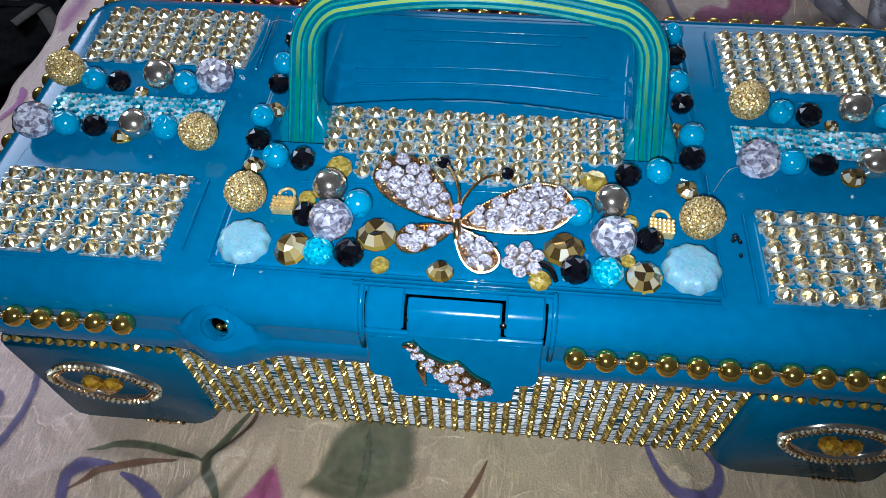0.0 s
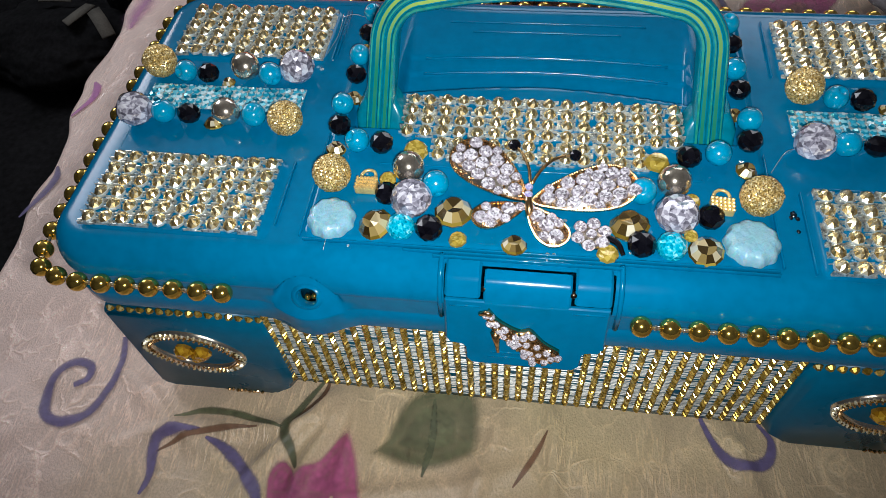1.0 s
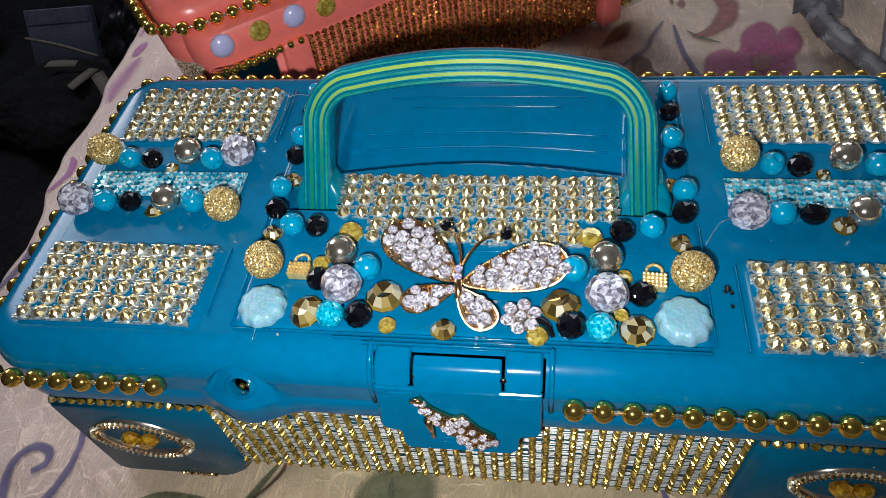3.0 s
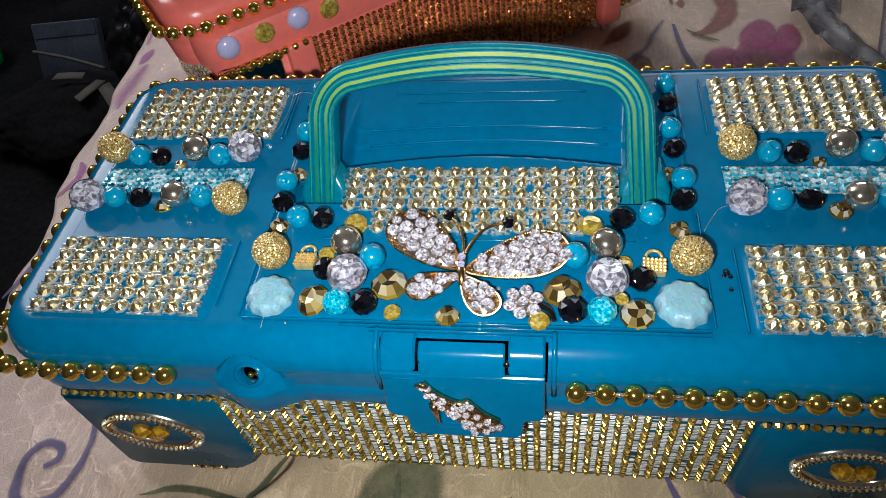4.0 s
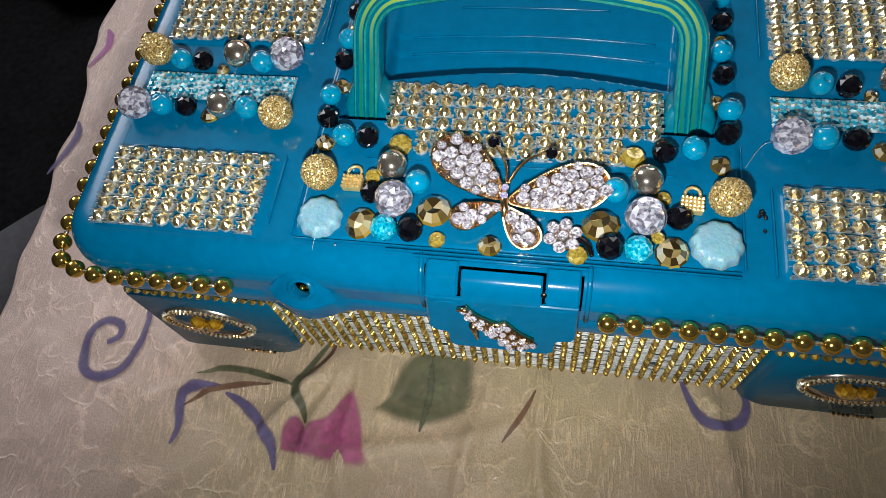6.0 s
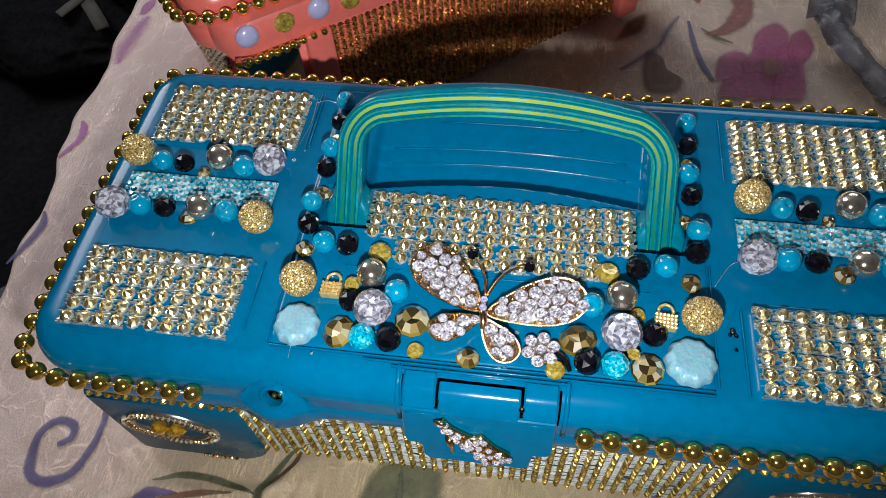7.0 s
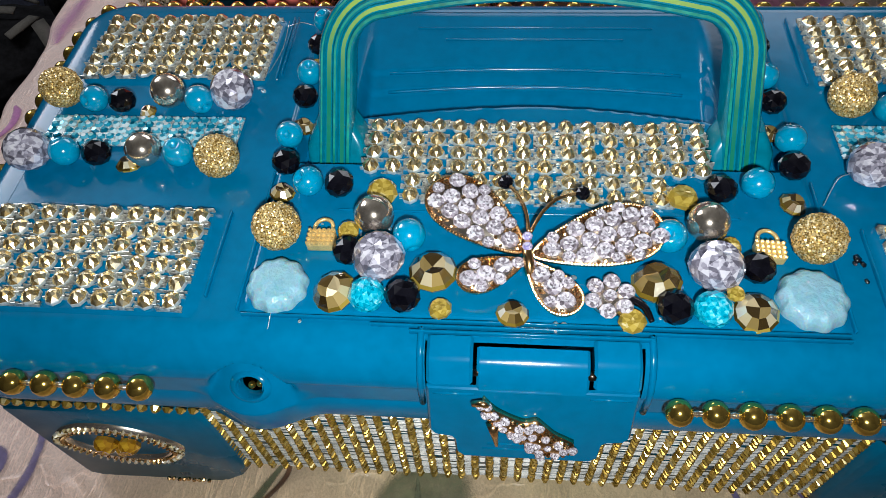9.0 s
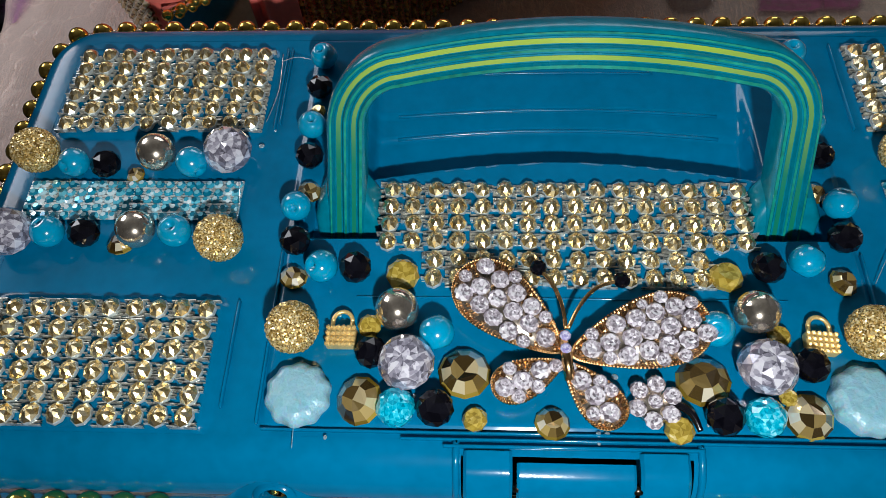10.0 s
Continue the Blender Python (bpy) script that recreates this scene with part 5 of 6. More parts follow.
# aqua resin flowers
def resin_flower():
    bm = bmesh.new()
    n, rows = 80, []
    for f in (0.0, 0.08, 0.16, 0.25, 0.33, 0.41, 0.47, 0.52, 0.58, 0.65, 0.73, 0.82, 0.90, 0.95, 0.98, 1.0):
        row = []
        for k in range(n):
            w = 6.28319 * k / n
            lobe = 0.5 + 0.5 * math.cos(10 * w)
            r = 0.0066 * f * (1 - 0.07 * (1 - lobe) * step(0.5, 1.0, f))
            inner = abs(math.cos(2.5 * w + 0.4))
            z = 0.0034 * math.sqrt(max(0.0, 1 - f ** 6)) - 0.00010 * (1 - lobe) * step(0.5, 0.75, f) - 0.00010 * (1 - math.sqrt(inner)) * step(0.1, 0.25, f) * step(0.6, 0.45, f) - 0.00008 * step(0.42, 0.52, f) * step(0.66, 0.55, f)
            row.append(bm.verts.new((r * math.cos(w), r * math.sin(w), z)))
        rows.append(row)
    for a, b in zip(rows, rows[1:]):
        for k in range(n):
            bm.faces.new((a[k], b[k], b[(k + 1) % n], a[(k + 1) % n]))
    bmesh.ops.remove_doubles(bm, verts=bm.verts, dist=1e-6)
    bmesh.ops.recalc_face_normals(bm, faces=bm.faces)
    return mesh_of("resin_flower", bm, PALE_FLOWER)


M_FLOWER = resin_flower()
glued("resin_flower", M_FLOWER, -0.0534, -0.0472, P, "pale aqua resin flower cabochon", 1.0, 0)
glued("resin_flower", M_FLOWER, 0.0540, -0.0466, P, "pale aqua resin flower cabochon", 1.06, 0)


# padlock charms
def padlock(x, y, turn):
    bm = bmesh.new()
    block(bm, -0.0030, 0.0030, -0.0026, 0.0018, 0, 0.0026, 0.0005)
    for i in range(6):
        for j in range(4):
            bmesh.ops.create_icosphere(bm, subdivisions=1, radius=0.00052, matrix=Matrix.Translation((-0.0026 + i * 0.00104, -0.0022 + j * 0.00118, 0.0026)))
    lock = part("padlock_charm", bm, PADLOCK, case, "tiny gold padlock charm", False)
    lock.matrix_local = at(x, y, P, turn)
    bm = bmesh.new()
    tube(bm, [(0.0020 * math.cos(radians(a)), 0.0030 + 0.0022 * math.sin(radians(a)), 0.0014) for a in range(0, 181, 15)], 0.00045, 7)
    tube(bm, [(0.0020, 0.0014, 0.0014), (0.0020, 0.0031, 0.0014)], 0.00045, 7)
    tube(bm, [(-0.0020, 0.0014, 0.0014), (-0.0020, 0.0031, 0.0014)], 0.00045, 7)
    part("shackle", bm, PADLOCK, lock)


padlock(-0.0460, -0.0352, 0)
padlock(0.0478, -0.0352, -4)


# butterfly brooch
def drop_outline(l, w, n=36):
    """A rounded drop from its point at the origin along x."""
    return [(l * 0.5 * (1 - math.cos(6.28319 * k / n)), 0.5 * w * math.sin(6.28319 * k / n) * (0.36 + 0.64 * (0.5 - 0.5 * math.cos(6.28319 * k / n))) * 1.32) for k in range(n)]


def wing(brooch, base, tip, w, rise, rows):
    a, b = Vector(base), Vector(tip)
    l, ang = (b - a).length, math.atan2(b.y - a.y, b.x - a.x)
    m = pose(a.x, a.y, P + 0.0030, 0, -math.degrees(math.asin(rise / l)), math.degrees(ang))
    line = drop_outline(l, w)
    bm = bmesh.new()
    loft(bm, [[(x, y, z) for x, y in line] for z in (-0.0006, 0.0002)])
    bmesh.ops.recalc_face_normals(bm, faces=bm.faces)
    ob = part("wing", bm, PALE_GOLD, brooch, "wing set with clear rhinestones in a gold rope edge")
    ob.matrix_local = m
    bm = bmesh.new()
    for k in range(int(l * 2.2 / 0.0005)):
        x, y = line[0]
        s = k / int(l * 2.2 / 0.0005) * len(line)
        i, f = int(s) % len(line), s % 1
        p = Vector((*line[i], 0.0003)).lerp(Vector((*line[(i + 1) % len(line)], 0.0003)), f)
        bmesh.ops.create_icosphere(bm, subdivisions=1, radius=0.00040, matrix=Matrix.Translation(p))
    rope = part("rope_edge", bm, ROSE_GOLD, brooch, "twisted gold wire edge", False)
    rope.matrix_local = m
    placed = []
    tries = [(0.0040 * i + 0.0020 * (j % 2), 0.0036 * j, 0.00195) for i in range(12) for j in range(-4, 5)]
    tries += [(random.uniform(0.001, l), random.uniform(-w / 2, w / 2), 0.0014) for _ in range(900)]
    tries += [(random.uniform(0.001, l), random.uniform(-w / 2, w / 2), random.choice((0.0011, 0.0008, 0.0006))) for _ in range(1500)]
    for x, y, r in tries:
        x, y = x + random.uniform(-0.00025, 0.00025), y + random.uniform(-0.00025, 0.00025)
        k = x / l
        half = 0.5 * w * math.sin(math.acos(max(-1, min(1, 1 - 2 * k)))) * (0.36 + 0.64 * k) * 1.32
        if not 0 < x < l - r * 0.9 or abs(y) > half - r * 0.6 or any((x - q) ** 2 + (y - s) ** 2 < (0.90 * (r + t)) ** 2 for q, s, t in placed):
            continue
        placed.append((x, y, r))
    for x, y, r in placed:
        if r < 0.0010:
            piece("prong", M_PRONG, brooch, m @ at(x, y, 0.0006, random.uniform(0, 90), 0, 0, r / 0.0009))
        else:
            piece("rhinestone", M_RHINE, brooch, m @ at(x, y, 0.0002, random.uniform(0, 90), random.uniform(-5, 5), random.uniform(-5, 5), r / 0.00146))


bm = bmesh.new()
tube(bm, [(-0.0020, -0.0350, P + 0.0040), (-0.0018, -0.0400, P + 0.0046), (-0.0012, -0.0445, P + 0.0036)], 0.0011, 8)
brooch = part("butterfly_brooch", bm, ROSE_GOLD, case, "gold butterfly brooch set with clear rhinestones")
wing(brooch, (-0.0026, -0.0385), (-0.0222, -0.0222), 0.0146, 0.0022, 3)
wing(brooch, (-0.0006, -0.0392), (0.0260, -0.0316), 0.0150, 0.0020, 3)
wing(brooch, (-0.0028, -0.0410), (-0.0156, -0.0470), 0.0080, 0.0004, 2)
wing(brooch, (-0.0016, -0.0412), (0.0075, -0.0528), 0.0085, 0.0004, 2)
for pts in ([(-0.0016, -0.0345, P + 0.0046), (-0.0022, -0.0300, P + 0.0056), (-0.0040, -0.0255, P + 0.0060), (-0.0066, -0.0218, P + 0.0058)], [(-0.0012, -0.0345, P + 0.0046), (0.0012, -0.0300, P + 0.0056), (0.0048, -0.0262, P + 0.0060), (0.0098, -0.0244, P + 0.0058)]):
    bm = bmesh.new()
    tube(bm, bezier(pts, 5), 0.00042, 7)
    part("antenna", bm, ROSE_GOLD, brooch)
    piece("antenna_knob", M_BLACK, brooch, at(*pts[-1], 20, 0, 0, 0.50), "black bead tip")
for y in (-0.0362, -0.0388):
    piece("rhinestone", M_LILAC, brooch, at(-0.0019, y, P + 0.0052, 10, 0, 0, 0.75), "lilac stone")

# small flower of round rhinestones
bm = bmesh.new()
bmesh.ops.create_cone(bm, cap_ends=True, segments=20, radius1=0.0040, radius2=0.0036, depth=0.001, matrix=Matrix.Translation((0.0146, -0.0478, P + 0.0010)))
spray = part("rhinestone_flower", bm, PALE_GOLD, case, "small flower of clear round rhinestones")
piece("rhinestone", M_RHINE, spray, at(0.0146, -0.0478, P + 0.0018, 10, 0, 0, 0.95))
for k in range(6):
    w = radians(60 * k + 20)
    piece("rhinestone", M_RHINE, spray, at(0.0146 + 0.0036 * math.cos(w), -0.0478 + 0.0036 * math.sin(w), P + 0.0014, 33 * k, 0, 0, 1.2))


bm = bmesh.new()
tube(bm, bezier([(0.0186, -0.0478, P + 0.0010), (0.0212, -0.0498, P + 0.0014), (0.0226, -0.0528, P + 0.0006)], 6), 0.0010, 7, 0.0006)
part("black_tail", bm, JET, spray, "short curved black bead tail")


# shoe charm on the clasp
SHOE = lambda pts: [(x, 0.0752 + 0.74 * (z - 0.0726)) for x, z in pts]  # noqa: E731
shoe_top = bezier(SHOE([(-0.0098, 0.0726), (-0.0073, 0.0680), (-0.0040, 0.0648), (-0.0013, 0.0632), (0.0009, 0.0642), (0.0030, 0.0612), (0.0049, 0.0582), (0.0070, 0.0562), (0.0090, 0.0545)]), 3)
shoe_sole = bezier(SHOE([(-0.0104, 0.0706), (-0.0092, 0.0658), (-0.0065, 0.0614), (-0.0033, 0.0571), (-0.0012, 0.0534), (0.0004, 0.0508), (0.0024, 0.0490), (0.0056, 0.0486), (0.0084, 0.0506)]), 3)
bm = bmesh.new()
rings = []
for (x0, z0), (x1, z1) in zip(shoe_top, shoe_sole):
    mx, mz = (x0 + x1) / 2, (z0 + z1) / 2
    rings.append([(x0, latch_front(z0), z0), (x0, latch_front(z0) - 0.0014, z0), (mx, latch_front(mz) - 0.0022, mz), (x1, latch_front(z1) - 0.0014, z1), (x1, latch_front(z1), z1)])
loft(bm, rings)
bmesh.ops.recalc_face_normals(bm, faces=bm.faces)
shoe = part("shoe_charm", bm, ROSE_GOLD, case, "high-heeled shoe charm set with rose-clear rhinestones")
bm = bmesh.new()
tube(bm, [(-0.0079, -0.0694, 0.0690), (-0.0075, -0.0700, 0.0656), (-0.0070, -0.0706, 0.0612)], 0.0013, 8, 0.0004)
part("heel", bm, ROSE_GOLD, shoe)
bm = bmesh.new()
tube(bm, bezier([(-0.0098, -0.0676, 0.0746), (-0.0092, -0.0682, 0.0760), (-0.0102, -0.0682, 0.0764), (-0.0118, -0.0676, 0.0748)], 4), 0.0007, 7)
part("ankle_strap", bm, ROSE_GOLD, shoe)
stones = []
for _ in range(4000):
    k, f = random.randrange(len(shoe_top)), random.uniform(0.03, 0.97)
    (x0, z0), (x1, z1) = shoe_top[k], shoe_sole[k]
    x, z = x0 + (x1 - x0) * f + random.uniform(-0.0004, 0.0004), z0 + (z1 - z0) * f
    r = random.choice((0.0009, 0.0008, 0.0006))
    if all((x - a) ** 2 + (z - b) ** 2 > (0.76 * (r + c)) ** 2 for a, b, c in stones):
        stones.append((x, z, r))
for x, z, r in stones:
    piece("rhinestone", M_RHINE if r > 0.0007 else M_PRONG, shoe, pose(x, latch_front(z) - 0.0017, z, 58 + random.uniform(-24, 24), random.uniform(-24, 24), 0) @ Matrix.Scale(r / (0.00125 if r > 0.0007 else 0.0007), 4))


# eye-shaped brooches on the corner pads
def eye_brooch(cx, cz):
    n = 56

    def rim(grow, y):
        """A leaf-shaped line round the eye, larger or smaller by grow."""
        pts = []
        for k in range(n + 1):
            w = 6.28319 * k / n
            c = math.cos(w)
            pts.append((cx + (0.0160 + grow) * c, y, cz + (0.0112 + grow) * math.sin(w) * (1 - 0.30 * abs(c) ** 3) - 0.0016 * c))
        return pts

    bm = bmesh.new()
    outer, inner = rim(0.0, -0.0640), rim(-0.0016, -0.0642)
    rows = [[bm.verts.new((x, y, z)) for x, y, z in ring[:-1]] for ring in (rim(0.0008, -0.0628), rim(0.0007, -0.0644), rim(-0.0022, -0.0644), rim(-0.0024, -0.0628))]
    for a, b in zip(rows, rows[1:]):
        for k in range(n):
            bm.faces.new((a[k], a[(k + 1) % n], b[(k + 1) % n], b[k]))
    bmesh.ops.recalc_face_normals(bm, faces=bm.faces)
    eye = part("eye_brooch", bm, PALE_GOLD, case, "eye-shaped brooch edged with tiny gold grains around amber stones")
    for ring, mesh, size in ((outer, M_GRAIN, 0.95), (inner, M_PRONG, 0.85)):
        for k, (x, y, z) in enumerate(ring[:-1]):
            a, b = ring[k - 1], ring[(k + 1) % n]
            slope = math.degrees(math.atan2(b[2] - a[2], b[0] - a[0]))
            piece("grain", mesh, eye, pose(x, y - 0.0006, z, 0, -slope, 0) @ Matrix.Diagonal((size * 0.75, size, size * 1.25, 1)))
    for x, z, size in ((-0.0030, 0.0012, 1.05), (0.0030, 0.0006, 0.95), (0.0002, -0.0026, 0.75)):
        piece("amber_stone", M_AMBER, eye, pose(cx + x, -0.0634, cz + z, 90, 12, 0) @ Matrix.Scale(size, 4), "amber yellow cut stone")
    # a row of tiny stones along the foot of the panel
    for k in range(9):
        piece("base_stone", M_PRONG, eye, pose(cx + 0.0035 + 0.0015 * k, -0.0640, 0.0040 + 0.0004 * math.sin(k * 2.0), 40 * k, 0, 0) @ Matrix.Scale(1.1, 4))
    return eye


eye_brooch(-0.1050, 0.0305)
eye_brooch(0.1052, 0.0305)


# ---- the coral case behind ----
ZS = 1.12
LC = L * ZS
coral = thing("cosmetic_case", "coral plastic cosmetic case with gold bead chains and gold rhinestone mesh", "cosmetic case", pose(-0.0645, 0.2128, 0.0, 0, 0, 38))
bm = lid_mesh(LC, ZS)
rings = []
for grow, z in ((-0.0030, 0.0655), (0.0, 0.0660), (0.0005, 0.0720), (0.0, 0.0790), (-0.0010, 0.0805), (-0.0070, 0.0820)):
    rings.append([(x, y, z) for x, y in outline(0.1275 + grow, 0.0700 + grow, 0.014, 0, -0.0050, 8)])
loft(bm, rings)
bmesh.ops.recalc_face_normals(bm, faces=bm.faces)
lid_parts(sharp(part("lid", bm, CORAL, coral, "glossy coral moulded plastic lid"), 40), LC, ZS, CORAL)
bm = bmesh.new()
loft(bm, [[(x, y, z) for x, y in outline(0.1245 - i, 0.0675 - i, 0.013, 0, -0.0050, 7)] for i, z in ((0.006, 0.0006), (0.003, 0.0020), (0.0, 0.0660))])
bmesh.ops.recalc_face_normals(bm, faces=bm.faces)
part("body", bm, CORAL, coral, "coral plastic lower half")
for x0, x1 in ((-0.0930, -0.0810), (0.0830, 0.0955)):
    bm = bmesh.new()
    block(bm, x0, x1, -0.0775, -0.0700, 0.0008, 0.0662, 0.0012)
    part("corner_post", bm, CORAL, coral)
for s in (-1, 1):
    bm = bmesh.new()
    block(bm, min(s * 0.0965, s * 0.1235), max(s * 0.0965, s * 0.1235), -0.0748, -0.0722, 0.0040, 0.0655, 0.0006)
    part("mirror_tile", bm, MIRROR, coral, "small mirror tile framed with gold beads", False)
    for z in (0.0100, 0.0385, 0.0640):
        bead_chain(coral, walk_line([(s * 0.0975, -0.0765, z), (s * 0.1230, -0.0765, z)], 0.0044), "short row of small gold beads", M_CHAIN_SMALL)
bm = latch_mesh(LC)
bmesh.ops.translate(bm, verts=bm.verts, vec=(0, -0.0095, 0.0))
sharp(part("latch", bm, CORAL, coral, "coral plastic front clasp"), 30)
front_sheet(coral, -0.0790, 0.0810, 0.0050, 0.0640, -0.0728, 0.0033, 0.0025, COPPER_GOLD, ROSE_GOLD, "sheet of copper-gold rhinestones glued to the front", 0.00140)
zc = 0.0742 * ZS + 0.0006
bead_chain(coral, walk_line([(-0.0650, -0.0690, zc), (-0.1220, -0.0690, zc), (-0.1310, -0.0655, zc), (-0.1377, -0.0575, zc), (-0.1377, 0.0480, zc), (-0.1332, 0.0582, zc), (-0.1180, 0.0602, zc), (0.1180, 0.0602, zc)], 0.0069), "string of gold plastic beads round the lid")
stone_mesh(coral, -0.1200, -0.0462, 11, 6, 0.00507, 0.0045, LC + 0.0012, "gold rhinestone mesh on a corner of the lid")
bead_chain(coral, walk_line([(-0.0630, -0.0512, LC + 0.0034), (-0.1255, -0.0512, LC + 0.0030), (-0.1255, -0.0187, LC + 0.0030), (-0.0630, -0.0187, LC + 0.0034), (-0.0630, -0.0512, LC + 0.0034)], 0.0069), "gold beads framing a rhinestone mesh")
for k, (x, z, kind) in enumerate(((-0.1159, 0.0753, 0), (-0.0998, 0.0756, 1), (-0.0842, 0.0757, 0), (-0.0700, 0.0747, 1), (-0.0245, 0.0766, 0), (-0.0026, 0.0810, 0), (0.0104, 0.0803, 1), (0.0231, 0.0806, 0), (0.0501, 0.0766, 0), (0.0753, 0.0771, 0))):
    mesh, label = ((M_OPAL, "lilac opal cabochon"), (M_CITRINE, "olive gold faceted stone"))[kind]
    piece(("opal_cabochon", "golden_stone")[kind], mesh, coral, pose(x, -0.0784 if abs(x) < 0.0205 else -0.0750, z, 90, 0, 0) @ pose(0, 0, 0, 0, 0, 20 * k) @ Matrix.Scale(0.6 if k == 5 else 1.30 if kind else 1.12, 4) @ Matrix.Diagonal((1, 1, 0.6, 1)), label)
bead_chain(coral, walk_line([(-0.1230, -0.0765, 0.0650), (-0.0810, -0.0765, 0.0652)], 0.0048), "row of small gold beads under the lid", M_CHAIN_SMALL)
# mesh on the end of the coral case
bm = bmesh.new()
for j in range(26):
    for k in range(17):
        c = Vector((-0.1250, -0.058 + j * 0.0042, 0.004 + k * 0.0036))
        bmesh.ops.create_icosphere(bm, subdivisions=1, radius=0.0015, matrix=Matrix.Translation(c))
tagged(part("end_mesh", bm, MESH_GOLD, coral, "gold stones glued to the end of the case", False), kind="stuff")
for x, y, kind in ((-0.045, -0.030, 0), (-0.034, -0.034, 0), (-0.024, -0.028, 1), (-0.014, -0.034, 0), (-0.004, -0.030, 1)):
    piece("crystal_bead", M_CRYSTAL, coral, at(x, y, LC + 0.004, x * 9000), "clear faceted crystal bead")



# ---- clutter beside and behind ----
def lump(name, loc, size, material, label, category, rough=0.35, seed=0.0, sub=4, smooth=True):
    bm = bmesh.new()
    bmesh.ops.create_icosphere(bm, subdivisions=sub, radius=1.0)
    for v in bm.verts:
        n = v.co.copy()
        v.co *= 1 + rough * noise.noise(n * 1.4 + Vector((seed, 0, 0))) + 0.5 * rough * abs(noise.noise(n * 3.3 + Vector((0, seed, 0)))) + 0.2 * rough * noise.noise(n * 9)
        v.co.x *= size[0]
        v.co.y *= size[1]
        v.co.z *= size[2]
        v.co.z = max(v.co.z, -size[2] * 0.72)
    ob = part(name, bm, material, smooth=smooth)
    ob.location = (loc[0], loc[1], loc[2] + size[2] * 0.72)
    return tagged(ob, label, category, "plastic bags" if name == "plastic_bag" else "")


lump("plastic_bag", (-0.685, 0.935, -0.60), (0.090, 0.11, 0.160), BAG, "tall crumpled black plastic bag on the dark floor", "bag", 0.45, 4.0, 5)
lump("plastic_bag", (-0.46, -0.06, -0.60), (0.13, 0.14, 0.20), BAG, "crumpled black plastic bag on the dark floor", "bag", 0.4, 7.0)
lump("blanket", (-0.86, 0.83, -0.60), (0.19, 0.11, 0.055), GREY_CLOTH, "low heap of dark grey cloth on the floor", "blanket", 0.25, 11.0, 5)
lump("towel", (-1.20, 1.385, -0.60), (0.095, 0.045, 0.014), TOWEL, "dark green towel lying folded on the floor", "towel", 0.3, 3.0)

# flat carton leaning back on a heap of cloth
lump("cloth", (-0.985, 1.125, -0.60), (0.095, 0.065, 0.062), GREY_CLOTH, "rumpled dark cloth behind a leaning carton", "cloth", 0.12, 15.0)
bm = bmesh.new()
block(bm, -0.0700, 0.0700, 0.0, 0.022, 0.0, 0.112, 0.003)
carton = part("carton", bm, SLATE)
carton.matrix_world = pose(-0.972, 0.980, -0.580, -32, 0, 6)
bm = bmesh.new()
block(bm, -0.0665, 0.0665, -0.0016, 0.0006, 0.082, 0.1105, 0.0004)
part("flap", bm, SLATE, carton, smooth=False)
tagged(carton, "flat slate-grey cardboard carton leaning on dark cloth", "carton")
# green tub with a domed lid
def turned(prof, n=32):
    bm = bmesh.new()
    loft(bm, [[(q * math.cos(6.28319 * k / n), q * math.sin(6.28319 * k / n), z) for k in range(n)] for q, z in prof])
    return bm


tub = part("tub", turned([(0.040, 0.0), (0.043, 0.003), (0.050, 0.045), (0.052, 0.060)]), GREEN)
tub.location = (-1.245, 1.062, -0.60)
tagged(tub, "round bright green plastic tub with a domed lid", "tub")
part("lid", turned([(0.056, 0.052), (0.058, 0.054), (0.058, 0.066), (0.056, 0.069), (0.053, 0.085), (0.046, 0.104), (0.034, 0.120), (0.018, 0.129), (0.004, 0.131)]), GREEN, tub, "domed green lid")
# beige straps lying on the dark cloth
bm = bmesh.new()
tube(bm, bezier([(-1.001, 0.948, -0.495), (-0.911, 0.918, -0.491), (-0.817, 0.886, -0.495)], 6), 0.0032, 6)
straps = part("strap_bundle", bm, STRAP)
tagged(straps, "beige fabric straps lying on a heap of dark cloth", "straps")
for line, width in (([(-0.911, 0.862, -0.495), (-0.876, 0.859, -0.491), (-0.850, 0.863, -0.495)], 0.020), ([(-0.830, 0.791, -0.495), (-0.815, 0.813, -0.491), (-0.807, 0.847, -0.495)], 0.022), ([(-0.797, 0.833, -0.495), (-0.764, 0.796, -0.492), (-0.744, 0.773, -0.505)], 0.024)):
    bm = bmesh.new()
    rows = []
    pts = [Vector(p) for p in bezier(line, 6)]
    for k, p in enumerate(pts):
        way = (pts[min(k + 1, len(pts) - 1)] - pts[max(k - 1, 0)]).normalized()
        side = way.cross(Vector((0, 0, 1))).normalized()
        rows.append([tuple(p + side * w + Vector((0, 0, h))) for w, h in ((-width / 2, 0), (width / 2, 0), (width / 2, 0.002), (-width / 2, 0.002))])
    loft(bm, rows)
    bmesh.ops.recalc_face_normals(bm, faces=bm.faces)
    part("strap", bm, STRAP, straps)

# grey card on the bag
bm = bmesh.new()
block(bm, -0.05, 0.05, -0.035, 0.035, 0.0, 0.002, 0.0005)
card = part("card", bm, CARD)
card.matrix_world = pose(-0.345, 0.030, -0.155, 8, 10, 55)
tagged(card, "grey cardboard sheet lying on the bag", "card")
lump("plastic_bag", (-0.345, 0.035, -0.60), (0.085, 0.085, 0.258), BAG, "crumpled black plastic bag under a card", "bag", 0.12, 2.0)


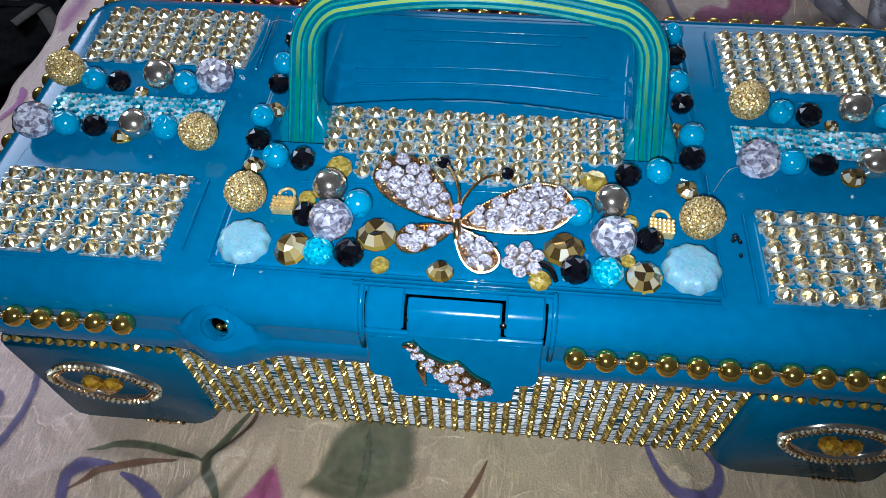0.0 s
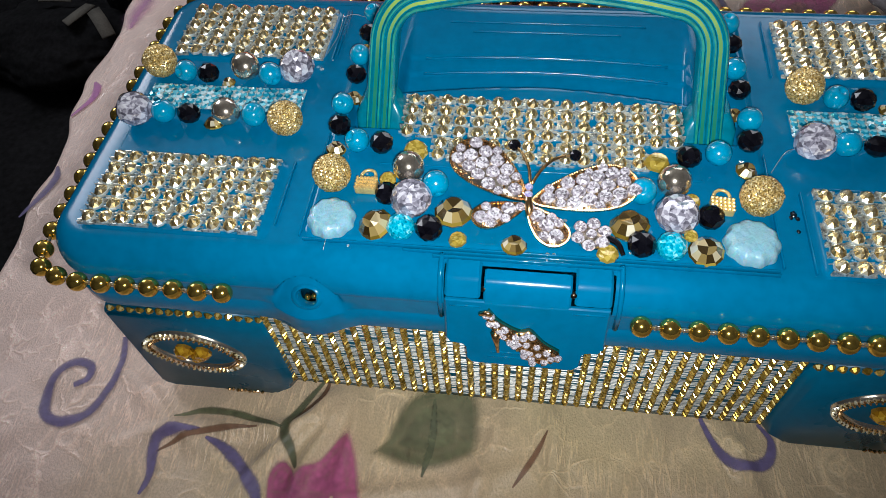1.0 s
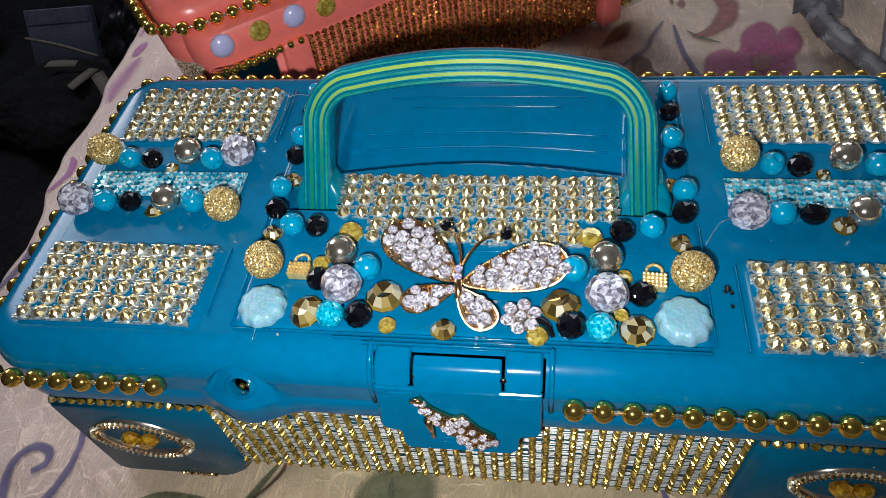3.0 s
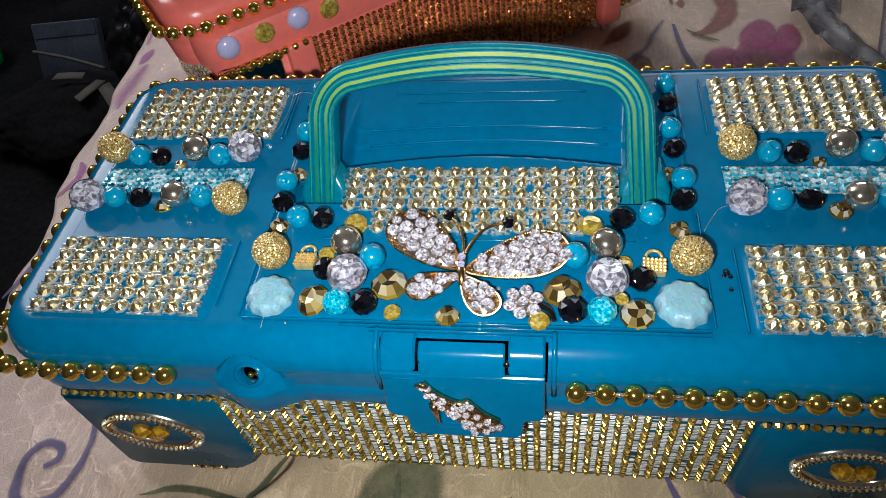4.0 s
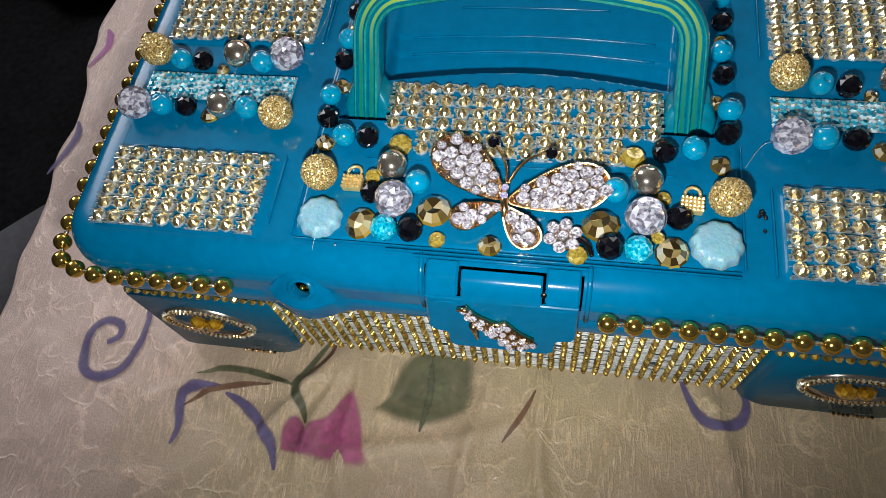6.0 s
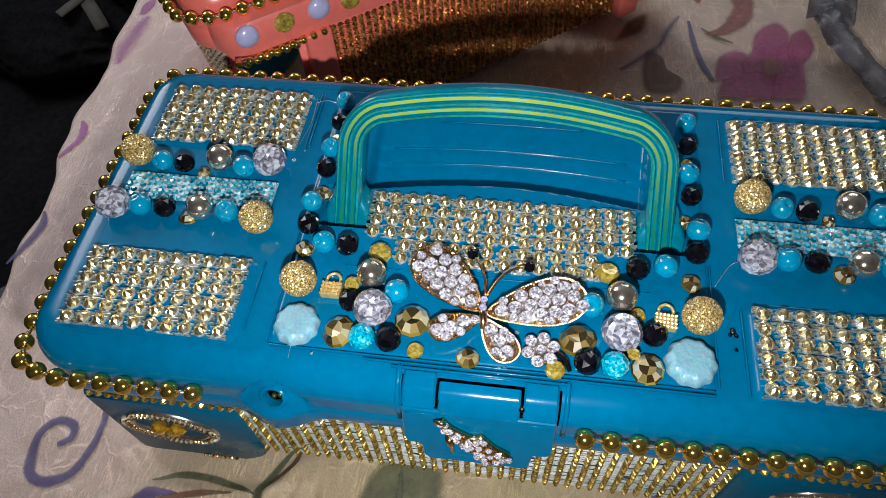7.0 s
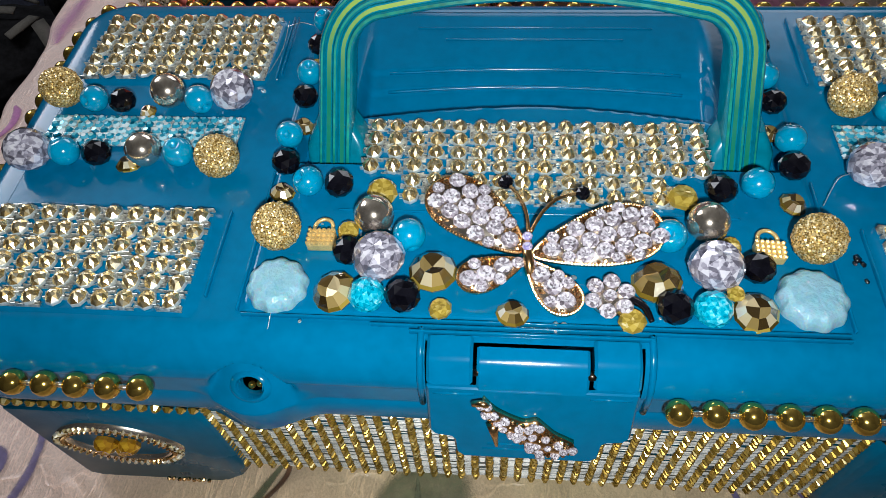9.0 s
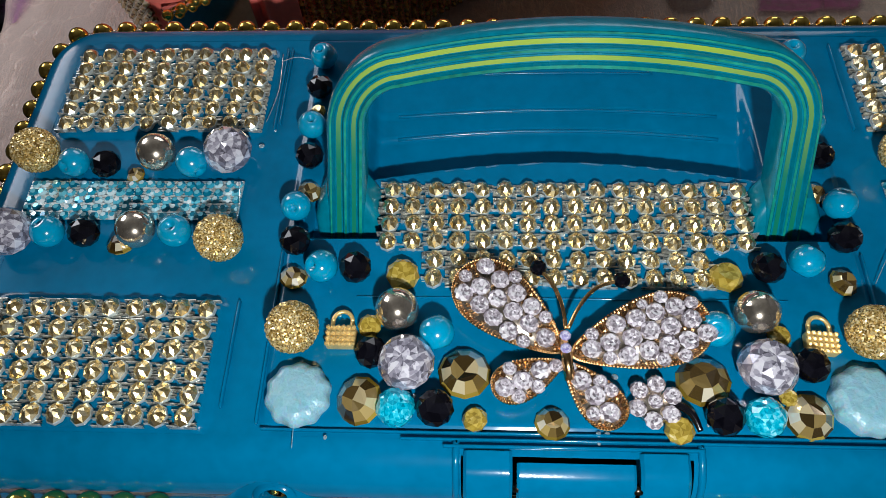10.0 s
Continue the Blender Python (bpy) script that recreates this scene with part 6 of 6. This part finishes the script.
# clear packaging on the bed
def package_band(line, width, up):
    bm = bmesh.new()
    pts = bezier(line, 8)
    rings = []
    for k, q in enumerate(pts):
        a, b = Vector(pts[max(0, k - 1)]), Vector(pts[min(len(pts) - 1, k + 1)])
        way = (b - a).normalized()
        side = way.cross(Vector(up)).normalized()
        nrm = side.cross(way)
        ring = []
        for u in (-1, -0.6, -0.2, 0.2, 0.6, 1):
            ring.append(Vector(q) + side * width * u * 0.5 + nrm * (0.0022 * noise.noise(Vector((k * 0.5, u * 2, width * 90))) + 0.003 * (abs(u) < 0.7)))
        for u in (1, 0.6, 0.2, -0.2, -0.6, -1):
            ring.append(ring[5 - (5 - [-1, -0.6, -0.2, 0.2, 0.6, 1].index(u))] - nrm * 0.0016)
        rings.append(ring)
    loft(bm, rings)
    bmesh.ops.recalc_face_normals(bm, faces=bm.faces)
    return bm


pack = part("clear_package", package_band([(0.196, 0.430, 0.012), (0.186, 0.340, 0.014), (0.176, 0.280, 0.014), (0.166, 0.235, 0.010), (0.160, 0.205, 0.005)], 0.024, (0, 0, 1)), FILM)
tagged(pack, "crumpled clear plastic packaging lying on the bedspread", "packaging")
part("fold", package_band([(0.158, 0.216, 0.006), (0.161, 0.198, 0.006), (0.169, 0.176, 0.005), (0.182, 0.150, 0.004), (0.205, 0.118, 0.004)], 0.014, (0, 0, 1)), FILM, pack)
part("fold", package_band([(0.1790, 0.2813, 0.014), (0.1832, 0.2615, 0.014), (0.1903, 0.2412, 0.014), (0.1964, 0.2223, 0.014), (0.2025, 0.2034, 0.014)], 0.020, (0, 0, 1)), FILM, pack)
part("fold", package_band([(0.206, 0.245, 0.014), (0.198, 0.205, 0.010), (0.186, 0.165, 0.006), (0.182, 0.140, 0.004)], 0.011, (0, 0, 1)), FILM, pack)
# a white tube added in place of the glint along the film's edge
bm = bmesh.new()
tube(bm, bezier([(0.1819, 0.2548, 0.021), (0.1841, 0.2424, 0.021), (0.1882, 0.2280, 0.021), (0.1921, 0.2182, 0.021)], 6), 0.0016, 8)
part("glint_edge", bm, GLINT_WHITE, pack, "glossy white tube standing in for the glint on the film")

# specks and glue on the blue lid
for x, y, q in ((0.0660, -0.0352, 0.0010), (0.0668, -0.0366, 0.0007), (0.0652, -0.0364, 0.0006), (0.0664, -0.0408, 0.0006)):
    bm = bmesh.new()
    bmesh.ops.create_icosphere(bm, subdivisions=1, radius=q, matrix=Matrix.Diagonal((1, 1.3, 0.25, 1)))
    ob = part("black_speck", bm, JET, case, "tiny black plastic crumb")
    ob.location = (x, y, L + 0.0002)
for k in range(34):
    x, y = random.uniform(-0.118, 0.118), random.uniform(-0.056, 0.045)
    if k < 18:
        x, y = random.uniform(-0.064, 0.064), random.uniform(-0.056, -0.016)
    if abs(x) < 0.047 and y > -0.003:
        continue
    bm = bmesh.new()
    bmesh.ops.create_icosphere(bm, subdivisions=2, radius=random.uniform(0.0003, 0.0007), matrix=Matrix.Diagonal((random.uniform(0.7, 1.2), 1, 0.35, 1)))
    ob = part("glue_drop", bm, GLUE, case)
    ob.location = (x, y, L + 0.0008)
for pts in (((-0.0690, 0.0395, 0), (-0.0650, 0.0400, 1), (-0.0615, 0.0402, 0)), ((-0.0690, 0.0420, 0), (-0.0684, 0.0300, 0), (-0.0700, 0.0200, 0)), ((-0.0535, -0.0535, 0), (-0.0534, -0.0555, 0), (-0.0533, -0.0575, 0)), ((0.0620, -0.0220, 0), (0.0665, -0.0150, 1), (0.0710, -0.0125, 0)), ((-0.0728, 0.0010, 2), (-0.0712, -0.0060, 3), (-0.0722, -0.0120, 1))):
    bm = bmesh.new()
    tube(bm, bezier([(x, y, L + 0.0012 + 0.001 * z) for x, y, z in pts], 5), 0.00010, 5)
    part("glue_string", bm, GLUE, case, "thin dried strand of glue")
